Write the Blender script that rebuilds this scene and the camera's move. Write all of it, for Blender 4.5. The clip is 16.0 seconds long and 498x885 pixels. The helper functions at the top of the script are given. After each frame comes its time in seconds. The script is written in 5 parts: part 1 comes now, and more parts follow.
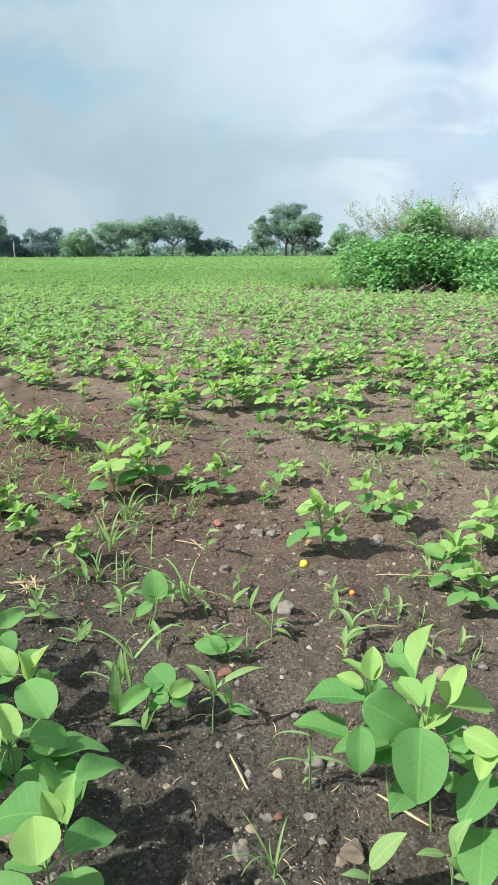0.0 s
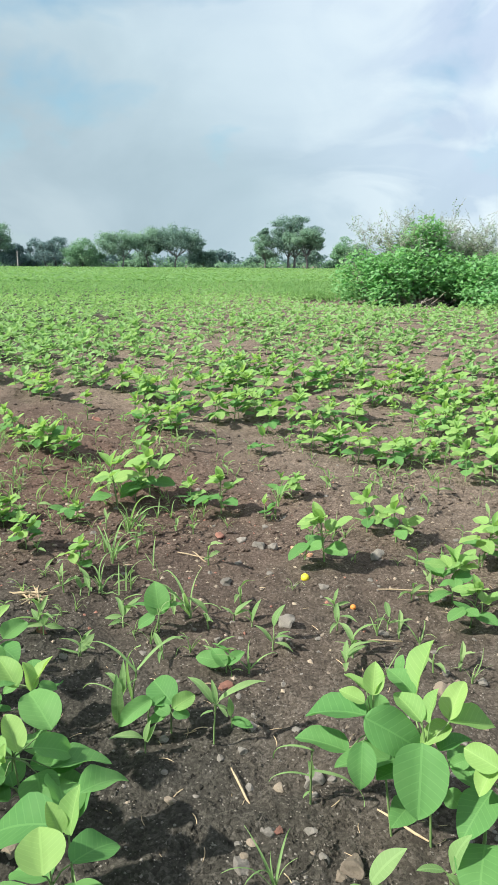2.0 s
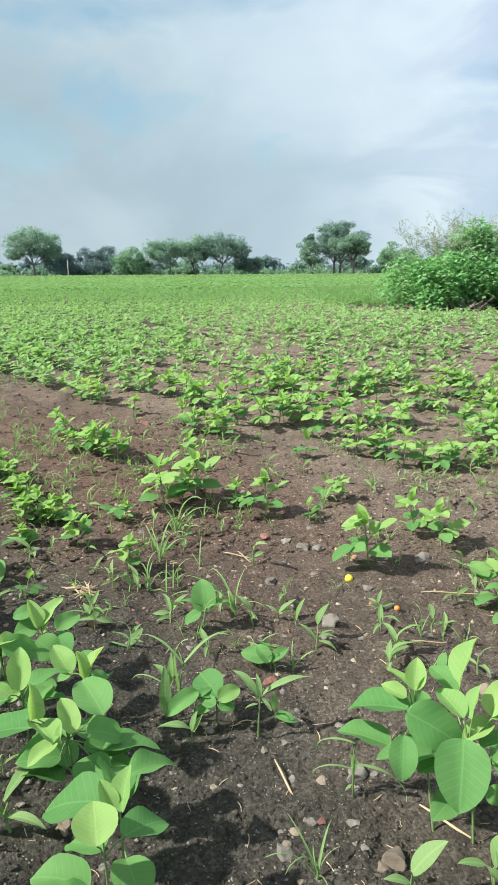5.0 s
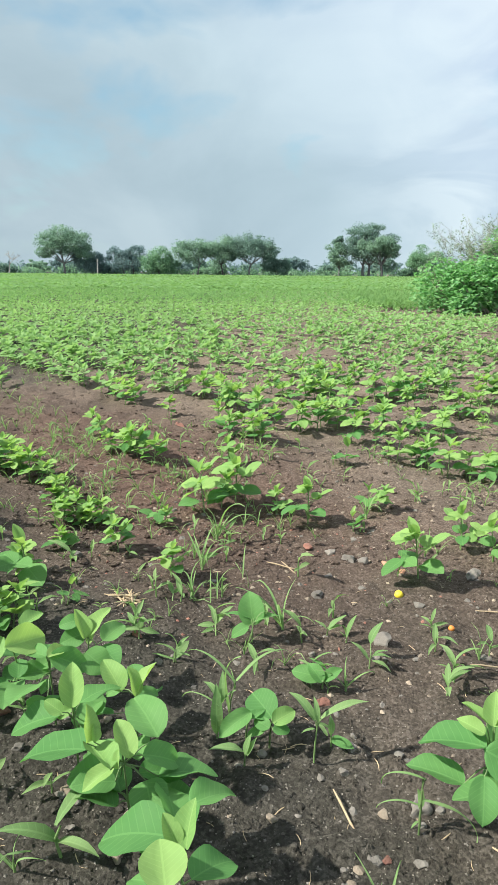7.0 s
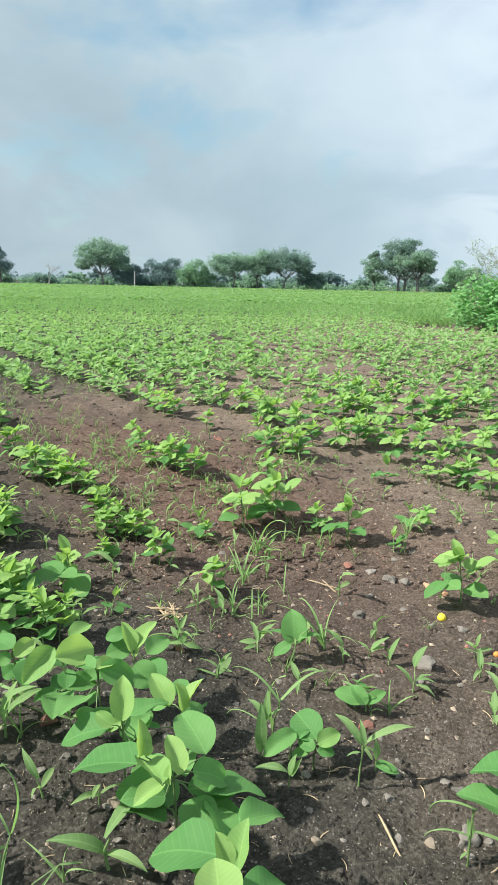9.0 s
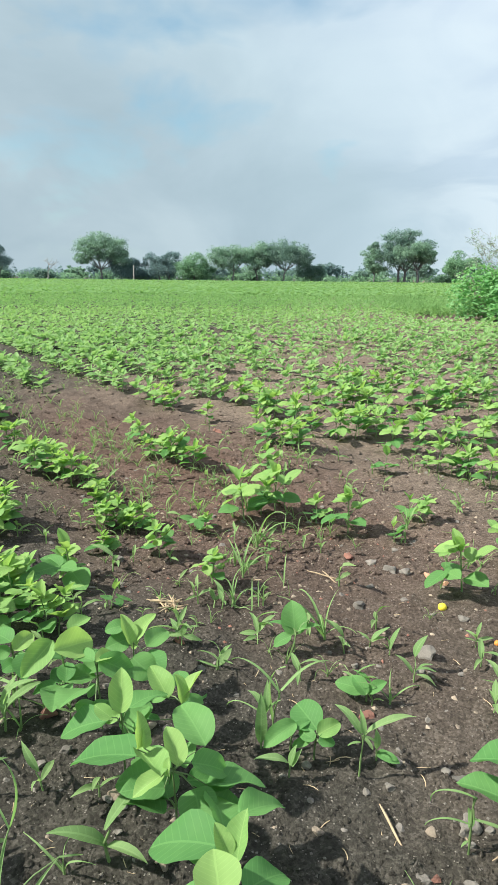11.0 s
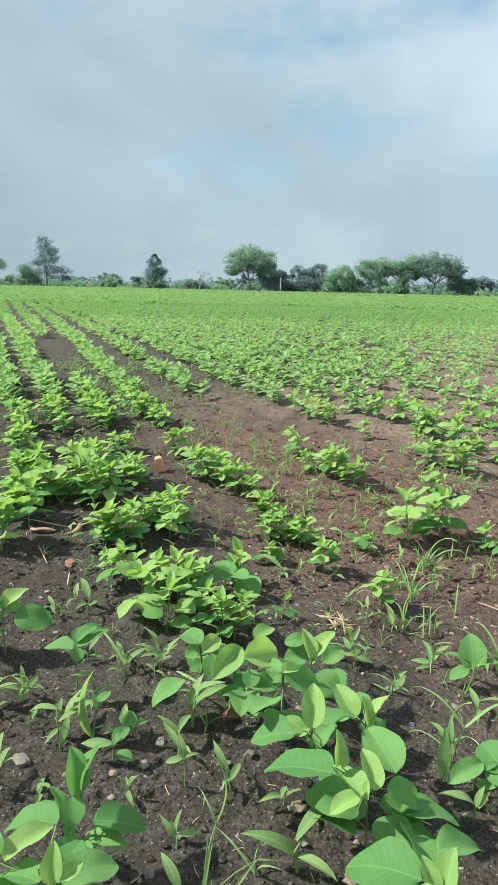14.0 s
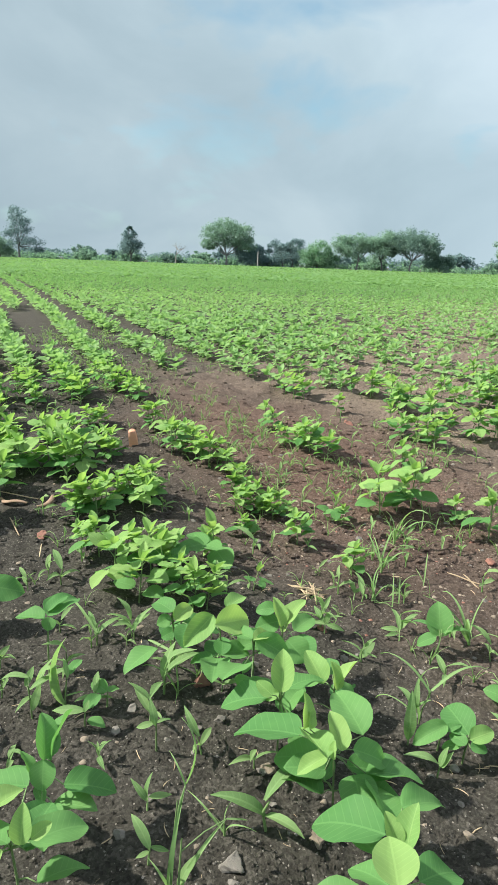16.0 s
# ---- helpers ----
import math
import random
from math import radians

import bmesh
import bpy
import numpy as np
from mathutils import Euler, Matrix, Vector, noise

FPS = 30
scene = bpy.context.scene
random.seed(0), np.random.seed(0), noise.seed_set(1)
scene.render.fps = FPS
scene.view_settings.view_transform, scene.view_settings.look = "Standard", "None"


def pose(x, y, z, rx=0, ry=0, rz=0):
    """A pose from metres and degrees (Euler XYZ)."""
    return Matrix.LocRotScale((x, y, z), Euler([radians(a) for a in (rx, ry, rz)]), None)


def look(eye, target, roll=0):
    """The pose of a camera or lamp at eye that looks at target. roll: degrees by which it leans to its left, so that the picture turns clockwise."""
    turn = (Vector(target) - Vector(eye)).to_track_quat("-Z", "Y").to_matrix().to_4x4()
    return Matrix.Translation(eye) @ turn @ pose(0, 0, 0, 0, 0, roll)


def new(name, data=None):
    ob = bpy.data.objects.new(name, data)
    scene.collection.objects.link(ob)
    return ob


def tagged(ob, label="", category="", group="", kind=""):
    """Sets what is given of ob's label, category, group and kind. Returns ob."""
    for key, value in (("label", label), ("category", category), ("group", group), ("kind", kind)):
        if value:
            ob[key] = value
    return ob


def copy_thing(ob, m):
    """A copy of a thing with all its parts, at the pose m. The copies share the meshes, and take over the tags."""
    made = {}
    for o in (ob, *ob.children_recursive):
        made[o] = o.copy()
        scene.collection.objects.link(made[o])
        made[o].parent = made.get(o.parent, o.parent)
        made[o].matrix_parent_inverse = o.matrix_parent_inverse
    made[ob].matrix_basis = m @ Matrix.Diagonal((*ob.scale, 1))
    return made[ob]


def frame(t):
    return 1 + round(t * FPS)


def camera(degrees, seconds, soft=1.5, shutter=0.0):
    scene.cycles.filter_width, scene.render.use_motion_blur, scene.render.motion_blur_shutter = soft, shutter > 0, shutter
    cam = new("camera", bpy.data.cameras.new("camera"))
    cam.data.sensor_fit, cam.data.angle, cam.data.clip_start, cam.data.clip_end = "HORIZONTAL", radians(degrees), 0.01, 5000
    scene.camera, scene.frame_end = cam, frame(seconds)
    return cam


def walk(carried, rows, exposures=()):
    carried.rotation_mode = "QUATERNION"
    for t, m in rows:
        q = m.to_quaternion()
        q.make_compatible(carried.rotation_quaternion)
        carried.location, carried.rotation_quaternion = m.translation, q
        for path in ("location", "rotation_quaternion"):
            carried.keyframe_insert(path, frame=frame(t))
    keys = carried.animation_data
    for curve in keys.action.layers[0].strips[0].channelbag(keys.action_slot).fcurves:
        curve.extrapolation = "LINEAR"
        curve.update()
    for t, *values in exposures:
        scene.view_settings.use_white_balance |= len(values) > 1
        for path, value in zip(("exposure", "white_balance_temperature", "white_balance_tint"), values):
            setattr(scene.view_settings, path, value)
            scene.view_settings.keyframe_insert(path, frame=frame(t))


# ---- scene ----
cam = camera(41.5, 16.0, soft=0.5)
PATH = [
    (0, (0.0, -0.016, 0.588), (0.001, 1.906, 0.035), -0.3),
    (0.5, (0.0, -0.016, 0.589), (0.013, 1.904, 0.031), 0.1),
    (1, (0.001, -0.019, 0.594), (-0.002, 1.906, 0.052), -0.5),
    (1.5, (-0.005, -0.023, 0.594), (-0.02, 1.906, 0.064), 0.1),
    (2, (-0.006, -0.025, 0.596), (-0.005, 1.906, 0.075), 0.4),
    (2.5, (-0.01, -0.023, 0.597), (-0.053, 1.911, 0.093), -0.4),
    (3, (-0.004, -0.024, 0.596), (-0.016, 1.907, 0.073), -0.1),
    (3.5, (0.009, -0.028, 0.593), (0.002, 1.901, 0.064), -1.4),
    (4, (0.022, -0.054, 0.602), (-0.131, 1.877, 0.104), -3.9),
    (4.2, (0.014, -0.057, 0.592), (-0.144, 1.872, 0.085), -1.8),
    (6.3, (-0.038, -0.019, 0.599), (-0.175, 1.914, 0.105), 0.3),
    (6.5, (-0.054, -0.015, 0.596), (-0.248, 1.908, 0.082), 0.4),
    (7, (-0.059, -0.014, 0.597), (-0.265, 1.911, 0.096), 0.5),
    (7.5, (-0.059, -0.013, 0.598), (-0.238, 1.917, 0.106), 0.9),
    (8, (-0.061, -0.017, 0.6), (-0.258, 1.911, 0.109), 1.0),
    (8.5, (-0.072, -0.022, 0.606), (-0.324, 1.905, 0.133), 1.0),
    (9, (-0.085, -0.023, 0.607), (-0.386, 1.899, 0.142), 1.2),
    (11.3, (-0.08, -0.017, 0.602), (-0.388, 1.898, 0.116), 0.4),
    (11.5, (-0.082, -0.019, 0.606), (-0.396, 1.897, 0.127), 0.4),
    (12, (-0.086, -0.017, 0.605), (-0.403, 1.899, 0.127), 0.6),
    (12.5, (-0.085, -0.024, 0.61), (-0.433, 1.892, 0.154), 0.3),
    (13, (-0.095, -0.031, 0.612), (-0.496, 1.875, 0.155), 0.7),
    (13.5, (-0.137, -0.045, 0.619), (-0.738, 1.812, 0.18), 1.0),
    (14, (-0.157, -0.051, 0.618), (-0.859, 1.765, 0.16), 1.2),
    (14.5, (-0.166, -0.056, 0.618), (-0.932, 1.733, 0.156), 1.7),
    (15, (-0.164, -0.054, 0.613), (-0.854, 1.755, 0.112), 2.4),
    (15.5, (-0.156, -0.053, 0.611), (-0.816, 1.763, 0.095), 2.2),
    (16, (-0.151, -0.05, 0.609), (-0.777, 1.775, 0.083), 2.0),
]
walk(cam, [(t, look(eye, target, roll)) for t, eye, target, roll in PATH])

# ---- light ----
SUN_FROM = Vector((-0.82, -0.22, 0.80)).normalized()   # towards the sun
sun = new("sun", bpy.data.lights.new("sun", "SUN"))
sun.data.energy, sun.data.angle, sun.data.color = 5.5, radians(1.4), (1.0, 0.95, 0.86)
sun.matrix_world = look(SUN_FROM * 50, (0, 0, 0))

world = bpy.data.worlds.new("sky")
scene.world = world
world.use_nodes = True


class Tree:
    """A short way to write node trees."""

    def __init__(self, tree):
        self.tree = tree
        tree.nodes.clear()

    def add(self, kind, **values):
        node = self.tree.nodes.new(kind)
        for key, value in values.items():
            if key in node.inputs:
                node.inputs[key].default_value = value
            else:
                setattr(node, key, value)
        return node

    def link(self, a, b):
        self.tree.links.new(a, b)

    def mix(self, a, b, factor, blend="MIX"):
        node = self.tree.nodes.new("ShaderNodeMix")
        node.data_type, node.blend_type = "RGBA", blend
        for socket, value in ((node.inputs[6], a), (node.inputs[7], b), (node.inputs[0], factor)):
            if isinstance(value, (tuple, float, int)):
                socket.default_value = value if not isinstance(value, tuple) else (*value, 1)[:4]
            else:
                self.link(value, socket)
        return node.outputs[2]

    def noise(self, vector, scale, detail=4.0, rough=0.55, warp=0.0):
        node = self.add("ShaderNodeTexNoise", Scale=scale, Detail=detail, Roughness=rough, Distortion=warp)
        if vector:
            self.link(vector, node.inputs["Vector"])
        return node.outputs["Fac"]

    def ramp(self, value, *stops):
        node = self.tree.nodes.new("ShaderNodeValToRGB")
        while len(node.color_ramp.elements) < len(stops):
            node.color_ramp.elements.new(0.5)
        for element, (at, colour) in zip(node.color_ramp.elements, stops):
            element.position = at
            element.color = (*colour, 1) if isinstance(colour, tuple) else (colour, colour, colour, 1)
        self.link(value, node.inputs[0])
        return node.outputs[0]

    def math(self, operation, a, b=0.0):
        node = self.tree.nodes.new("ShaderNodeMath")
        node.operation = operation
        for socket, value in zip(node.inputs, (a, b)):
            if isinstance(value, (float, int)):
                socket.default_value = value
            else:
                self.link(value, socket)
        return node.outputs[0]


# Broken cloud over a blue sky; brighter towards the right-hand part of the field.
k = Tree(world.node_tree)
coord = k.add("ShaderNodeTexCoord").outputs["Generated"]
sky = k.add("ShaderNodeTexSky", sky_type="NISHITA", sun_disc=False)
sky.sun_elevation = math.asin(SUN_FROM.z)
sky.sun_rotation = math.atan2(SUN_FROM.x, SUN_FROM.y)
stretch = k.add("ShaderNodeMapping", Scale=(1.0, 1.0, 1.9))
k.link(coord, stretch.inputs["Vector"])
soft = k.noise(stretch.outputs[0], 3.1, 6, 0.52, 0.5)
broad = k.noise(stretch.outputs[0], 2.3, 4, 0.5, 0.4)
axes = k.add("ShaderNodeSeparateXYZ")
k.link(coord, axes.inputs[0])
cloud = k.ramp(soft, (0.32, (0.325, 0.430, 0.490)), (0.50, (0.378, 0.487, 0.550)), (0.68, (0.440, 0.550, 0.607)))
aside = k.math("ADD", k.math("ADD", k.math("MULTIPLY", axes.outputs["X"], 0.5), 0.4), k.math("MULTIPLY", axes.outputs["Z"], 0.55))
sidelong = k.ramp(aside, (0.05, 0.80), (0.30, 0.88), (0.48, 1.02), (0.80, 1.12))
cloud = k.mix(cloud, sidelong, 1.0, "MULTIPLY")
bright = k.ramp(soft, (0.36, (0.440, 0.530, 0.680)), (0.50, (0.480, 0.572, 0.712)), (0.64, (0.545, 0.637, 0.735)))
cloud = k.mix(cloud, bright, k.ramp(aside, (0.46, 0.0), (0.76, 1.0)))
blue = k.mix(sky.outputs[0], (0.090, 0.126, 0.120), 1.0, "MULTIPLY")
gaps = k.ramp(k.math("ADD", k.math("MULTIPLY", broad, 0.6), k.math("MULTIPLY", k.noise(stretch.outputs[0], 7.5, 4, 0.5, 0.3), 0.4)), (0.52, 0.0), (0.64, 0.6))
white = k.math("MULTIPLY", k.ramp(k.noise(stretch.outputs[0], 5.2, 5, 0.5, 0.9), (0.47, 0.0), (0.62, 0.85)), k.ramp(axes.outputs["X"], (0.0, 0.0), (0.28, 1.0)))
both = k.mix(k.mix(cloud, blue, gaps), (0.62, 0.715, 0.755), white)
both = k.mix(both, (0.66, 0.71, 0.78), k.ramp(axes.outputs["Z"], (0.50, 0.0), (0.80, 1.0)))
back = k.add("ShaderNodeBackground", Strength=0.81)
k.link(both, back.inputs["Color"])
k.link(back.outputs[0], k.add("ShaderNodeOutputWorld").inputs["Surface"])
scene.view_settings.exposure = 0.76

# ---- materials ----


def material(name):
    m = bpy.data.materials.new(name)
    m.use_nodes = True
    n = Tree(m.node_tree)
    out = n.add("ShaderNodeOutputMaterial")
    return m, n, out


def leaf_material(name, dark, light, glow, rough=0.58, object_random=True, vein=0.16):
    """A thin leaf: a waxy face, light that shines through, paler veins, and a shade of its own for every leaf."""
    m, n, out = material(name)
    uv = n.add("ShaderNodeUVMap").outputs[0]
    own = n.add("ShaderNodeObjectInfo").outputs["Random"] if object_random else n.add("ShaderNodeNewGeometry").outputs["Random Per Island"]
    place = n.add("ShaderNodeTexCoord").outputs["Object"]
    blotch = n.noise(place, 60, 3)
    shade = n.math("ADD", n.math("MULTIPLY", own, 0.65), n.math("MULTIPLY", blotch, 0.35))
    colour = n.ramp(shade, (0.1, dark), (0.9, light))
    axes = n.add("ShaderNodeSeparateXYZ")
    n.link(uv, axes.inputs[0])
    across = n.math("ABSOLUTE", n.math("SUBTRACT", axes.outputs[0], 0.5))
    rib = n.math("LESS_THAN", across, 0.018)
    side = n.math("FRACT", n.math("ADD", n.math("MULTIPLY", axes.outputs[1], 9.0), n.math("MULTIPLY", across, -5.0)))
    side = n.math("LESS_THAN", n.math("ABSOLUTE", n.math("SUBTRACT", side, 0.5)), 0.07)
    veins = n.math("MULTIPLY", n.math("MAXIMUM", rib, n.math("MULTIPLY", side, 0.55)), vein)
    colour = n.mix(colour, tuple(min(1, c * 1.5 + 0.03) for c in light), veins)
    bump = n.add("ShaderNodeBump", Strength=0.6, Distance=0.0025)
    n.link(n.math("ADD", n.math("MULTIPLY", veins, -1.0), n.math("MULTIPLY", blotch, 0.6)), bump.inputs["Height"])
    face = n.add("ShaderNodeBsdfPrincipled", Roughness=rough)
    face.inputs["Specular IOR Level"].default_value = 0.13
    n.link(colour, face.inputs["Base Color"])
    n.link(bump.outputs[0], face.inputs["Normal"])
    shine = n.add("ShaderNodeBsdfTranslucent")
    n.link(n.mix(colour, glow, 1.0, "MULTIPLY"), shine.inputs["Color"])
    both = n.add("ShaderNodeMixShader", Fac=0.48)
    n.link(face.outputs[0], both.inputs[1])
    n.link(shine.outputs[0], both.inputs[2])
    n.link(both.outputs[0], out.inputs["Surface"])
    return m


def solid_material(name, dark, light, scale, rough=0.85, bump=0.5, distance=0.004, own=True):
    """A rough solid with two scales of blotches and grain."""
    m, n, out = material(name)
    place = n.add("ShaderNodeTexCoord").outputs["Object"]
    big, small = n.noise(place, scale, 4), n.noise(place, scale * 7, 3)
    mixed = n.math("ADD", n.math("MULTIPLY", big, 0.6), n.math("MULTIPLY", small, 0.4))
    colour = n.ramp(mixed, (0.3, dark), (0.7, light))
    if own:
        random_own = n.ramp(n.add("ShaderNodeObjectInfo").outputs["Random"], (0.0, 0.7), (1.0, 1.25))
        colour = n.mix(colour, random_own, 1.0, "MULTIPLY")
    rise = n.add("ShaderNodeBump", Strength=bump, Distance=distance)
    n.link(mixed, rise.inputs["Height"])
    face = n.add("ShaderNodeBsdfPrincipled", Roughness=rough)
    n.link(colour, face.inputs["Base Color"])
    n.link(rise.outputs[0], face.inputs["Normal"])
    n.link(face.outputs[0], out.inputs["Surface"])
    return m


SOY = leaf_material("soybean_leaf", (0.100, 0.262, 0.084), (0.181, 0.378, 0.124), (0.95, 1.05, 0.65), vein=0.20)
SOY_YOUNG = leaf_material("soybean_young_leaf", (0.208, 0.392, 0.126), (0.332, 0.515, 0.170), (1.0, 1.0, 0.6), vein=0.20)
SOY_FIELD = leaf_material("soybean_field_leaf", (0.200, 0.368, 0.143), (0.315, 0.495, 0.202), (1.0, 1.02, 0.75), object_random=False)
# Darker copy for far rows: the missing shade between leaves is in the colour.
SOY_FAR_SHADED = leaf_material("soybean_far_shaded_leaf", (0.153, 0.308, 0.110), (0.246, 0.415, 0.158), (0.98, 1.03, 0.75), object_random=False, vein=0.0)
WEED = leaf_material("weed_leaf", (0.16, 0.29, 0.11), (0.28, 0.43, 0.18), (1.0, 1.1, 0.7), vein=0.2)
WEED_FIELD = leaf_material("weed_field_leaf", (0.17, 0.29, 0.11), (0.30, 0.43, 0.19), (1.0, 1.1, 0.7), object_random=False, vein=0.15)
SHRUB = leaf_material("shrub_leaf", (0.15, 0.36, 0.148), (0.265, 0.485, 0.22), (1.0, 1.1, 0.75), object_random=False, vein=0.12)
DRY_SHRUB = leaf_material("thorn_shrub_leaf", (0.23, 0.33, 0.225), (0.36, 0.46, 0.32), (1.0, 1.0, 0.9), object_random=False, vein=0.0)
STEM = solid_material("green_stem", (0.11, 0.19, 0.06), (0.19, 0.30, 0.11), 40, 0.6, 0.2)
GREY_TWIG = solid_material("grey_twig", (0.22, 0.215, 0.19), (0.36, 0.345, 0.31), 20, 0.85, 0.4)
TWIG = solid_material("pale_twig", (0.30, 0.26, 0.22), (0.46, 0.41, 0.35), 20, 0.85, 0.4)
BARK = solid_material("tree_bark", (0.12, 0.12, 0.12), (0.19, 0.19, 0.185), 3, 0.9, 0.8, 0.02)
STONE = solid_material("grey_stone", (0.13, 0.118, 0.10), (0.27, 0.25, 0.22), 45, 0.85, 0.7)
BUFF_STONE = solid_material("buff_stone", (0.18, 0.145, 0.108), (0.30, 0.25, 0.19), 45, 0.85, 0.7)
BRICK = solid_material("red_brick_bit", (0.17, 0.075, 0.055), (0.30, 0.15, 0.11), 60, 0.9, 0.7)
PALE_BRICK = solid_material("pale_brick_bit", (0.46, 0.22, 0.135), (0.60, 0.34, 0.22), 60, 0.9, 0.6)
STRAW = solid_material("dry_straw", (0.30, 0.22, 0.13), (0.50, 0.40, 0.26), 60, 0.8, 0.4)
DRY_BARK = solid_material("dry_bark", (0.16, 0.10, 0.065), (0.33, 0.23, 0.16), 60, 0.85, 0.5)
YELLOW = solid_material("yellow_fruit", (0.55, 0.42, 0.02), (0.75, 0.62, 0.05), 50, 0.5, 0.2)
ORANGE = solid_material("orange_seed", (0.45, 0.14, 0.02), (0.6, 0.24, 0.05), 50, 0.6, 0.2)
PETAL = leaf_material("white_petal", (0.70, 0.72, 0.66), (0.82, 0.83, 0.78), (1.0, 1.0, 1.0), object_random=False, vein=0.0)
POLE = solid_material("weathered_pole", (0.30, 0.29, 0.27), (0.45, 0.43, 0.40), 4, 0.8, 0.3)


def crown_material(name, dark, light):
    m, n, out = material(name)
    own = n.add("ShaderNodeNewGeometry").outputs["Random Per Island"]
    place = n.add("ShaderNodeTexCoord").outputs["Object"]
    shade = n.math("ADD", n.math("MULTIPLY", own, 0.5), n.math("MULTIPLY", n.noise(place, 0.7, 4), 0.5))
    colour = n.ramp(shade, (0.2, dark), (0.8, light))
    face = n.add("ShaderNodeBsdfPrincipled", Roughness=0.7)
    face.inputs["Specular IOR Level"].default_value = 0.05
    n.link(colour, face.inputs["Base Color"])
    shine = n.add("ShaderNodeBsdfTranslucent")
    n.link(colour, shine.inputs["Color"])
    both = n.add("ShaderNodeMixShader", Fac=0.5)
    n.link(face.outputs[0], both.inputs[1])
    n.link(shine.outputs[0], both.inputs[2])
    n.link(both.outputs[0], out.inputs["Surface"])
    return m


# Distance haze is put into the first three colours, paler and bluer.
CROWN = crown_material("hazed_tree_foliage", (0.165, 0.275, 0.23), (0.23, 0.35, 0.275))
CROWN_PALE = crown_material("pale_hazed_tree_foliage", (0.20, 0.335, 0.245), (0.275, 0.42, 0.295))
CROWN_DARK = crown_material("dark_hazed_tree_foliage", (0.155, 0.25, 0.25), (0.215, 0.315, 0.305))
CROWN_GREEN = crown_material("fresh_tree_foliage", (0.165, 0.315, 0.19), (0.25, 0.42, 0.245))

# The soil: dark clayey loam, redder in places, with pale grit.
SOIL, n, out = material("field_soil")
place = n.add("ShaderNodeTexCoord").outputs["Object"]
lumps, grain, wide, fine = n.noise(place, 30, 6, 0.7), n.noise(place, 190, 5, 0.75), n.noise(place, 1.3, 3), n.noise(place, 700, 3, 0.7)
pebbly = n.add("ShaderNodeTexVoronoi", Scale=260.0)
n.link(place, pebbly.inputs["Vector"])
coarse_pebbly = n.add("ShaderNodeTexVoronoi", Scale=62.0)
n.link(place, coarse_pebbly.inputs["Vector"])
own_grain = n.add("ShaderNodeSeparateXYZ")
n.link(pebbly.outputs["Color"], own_grain.inputs[0])
mixed = n.math("ADD", n.math("MULTIPLY", lumps, 0.36), n.math("ADD", n.math("MULTIPLY", grain, 0.46), n.math("MULTIPLY", own_grain.outputs[0], 0.18)))
grey = n.ramp(mixed, (0.28, (0.020, 0.0195, 0.0165)), (0.52, (0.060, 0.0575, 0.0485)), (0.76, (0.16, 0.151, 0.130)))
red = n.ramp(mixed, (0.32, (0.055, 0.036, 0.029)), (0.52, (0.122, 0.080, 0.063)), (0.74, (0.25, 0.172, 0.140)))
lie = n.add("ShaderNodeSeparateXYZ")
n.link(place, lie.inputs[0])
across_rows = n.math("ADD", n.math("MULTIPLY", lie.outputs[0], 0.743), n.math("MULTIPLY", lie.outputs[1], 0.669))
along_rows = n.math("ADD", n.math("MULTIPLY", lie.outputs[0], -0.669), n.math("MULTIPLY", lie.outputs[1], 0.743))
aside = n.math("POWER", n.math("DIVIDE", n.math("ABSOLUTE", n.math("SUBTRACT", across_rows, 0.85)), 0.52), 2.0)
beyond = n.math("POWER", n.math("DIVIDE", n.math("ABSOLUTE", n.math("SUBTRACT", along_rows, 2.05)), 1.45), 2.0)
reach = n.math("SQRT", n.math("ADD", aside, beyond))
patch = n.ramp(n.math("ADD", n.math("MULTIPLY", reach, 0.55), n.math("MULTIPLY", wide, 0.5)), (0.46, 0.85), (0.90, 0.03))
# Paler ahead and to the right: dry soil, with light and haze painted in.
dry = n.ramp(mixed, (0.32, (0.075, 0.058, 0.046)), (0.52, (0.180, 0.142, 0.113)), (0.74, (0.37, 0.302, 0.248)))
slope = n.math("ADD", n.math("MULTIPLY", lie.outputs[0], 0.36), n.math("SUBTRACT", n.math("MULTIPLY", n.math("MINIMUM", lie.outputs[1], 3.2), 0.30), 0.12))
dry_lit = n.ramp(n.math("ADD", slope, n.math("MULTIPLY", n.noise(place, 1.9, 5), 0.9)), (0.48, 0.0), (1.02, 0.85))
colour = n.mix(n.mix(grey, dry, dry_lit), red, patch)
grit = n.add("ShaderNodeTexVoronoi", Scale=150.0)
n.link(place, grit.inputs["Vector"])
speck = n.math("MULTIPLY", n.math("LESS_THAN", grit.outputs["Distance"], 0.17), n.math("GREATER_THAN", n.noise(place, 90, 2), 0.54))
colour = n.mix(colour, (0.34, 0.31, 0.27), n.math("MULTIPLY", speck, 0.75))
rise = n.add("ShaderNodeBump", Strength=1.0, Distance=0.007)
heap = n.math("ADD", n.math("MULTIPLY", pebbly.outputs["Distance"], -0.16), n.math("MULTIPLY", coarse_pebbly.outputs["Distance"], -0.06))
n.link(n.math("ADD", n.math("MULTIPLY", lumps, 0.55), n.math("ADD", heap, n.math("ADD", n.math("MULTIPLY", grain, 0.75), n.math("MULTIPLY", fine, 0.22)))), rise.inputs["Height"])
face = n.add("ShaderNodeBsdfPrincipled", Roughness=0.95)
face.inputs["Specular IOR Level"].default_value = 0.08
n.link(colour, face.inputs["Base Color"])
n.link(rise.outputs[0], face.inputs["Normal"])
n.link(face.outputs[0], out.inputs["Surface"])

# ---- shapes ----
rng = np.random.default_rng(7)


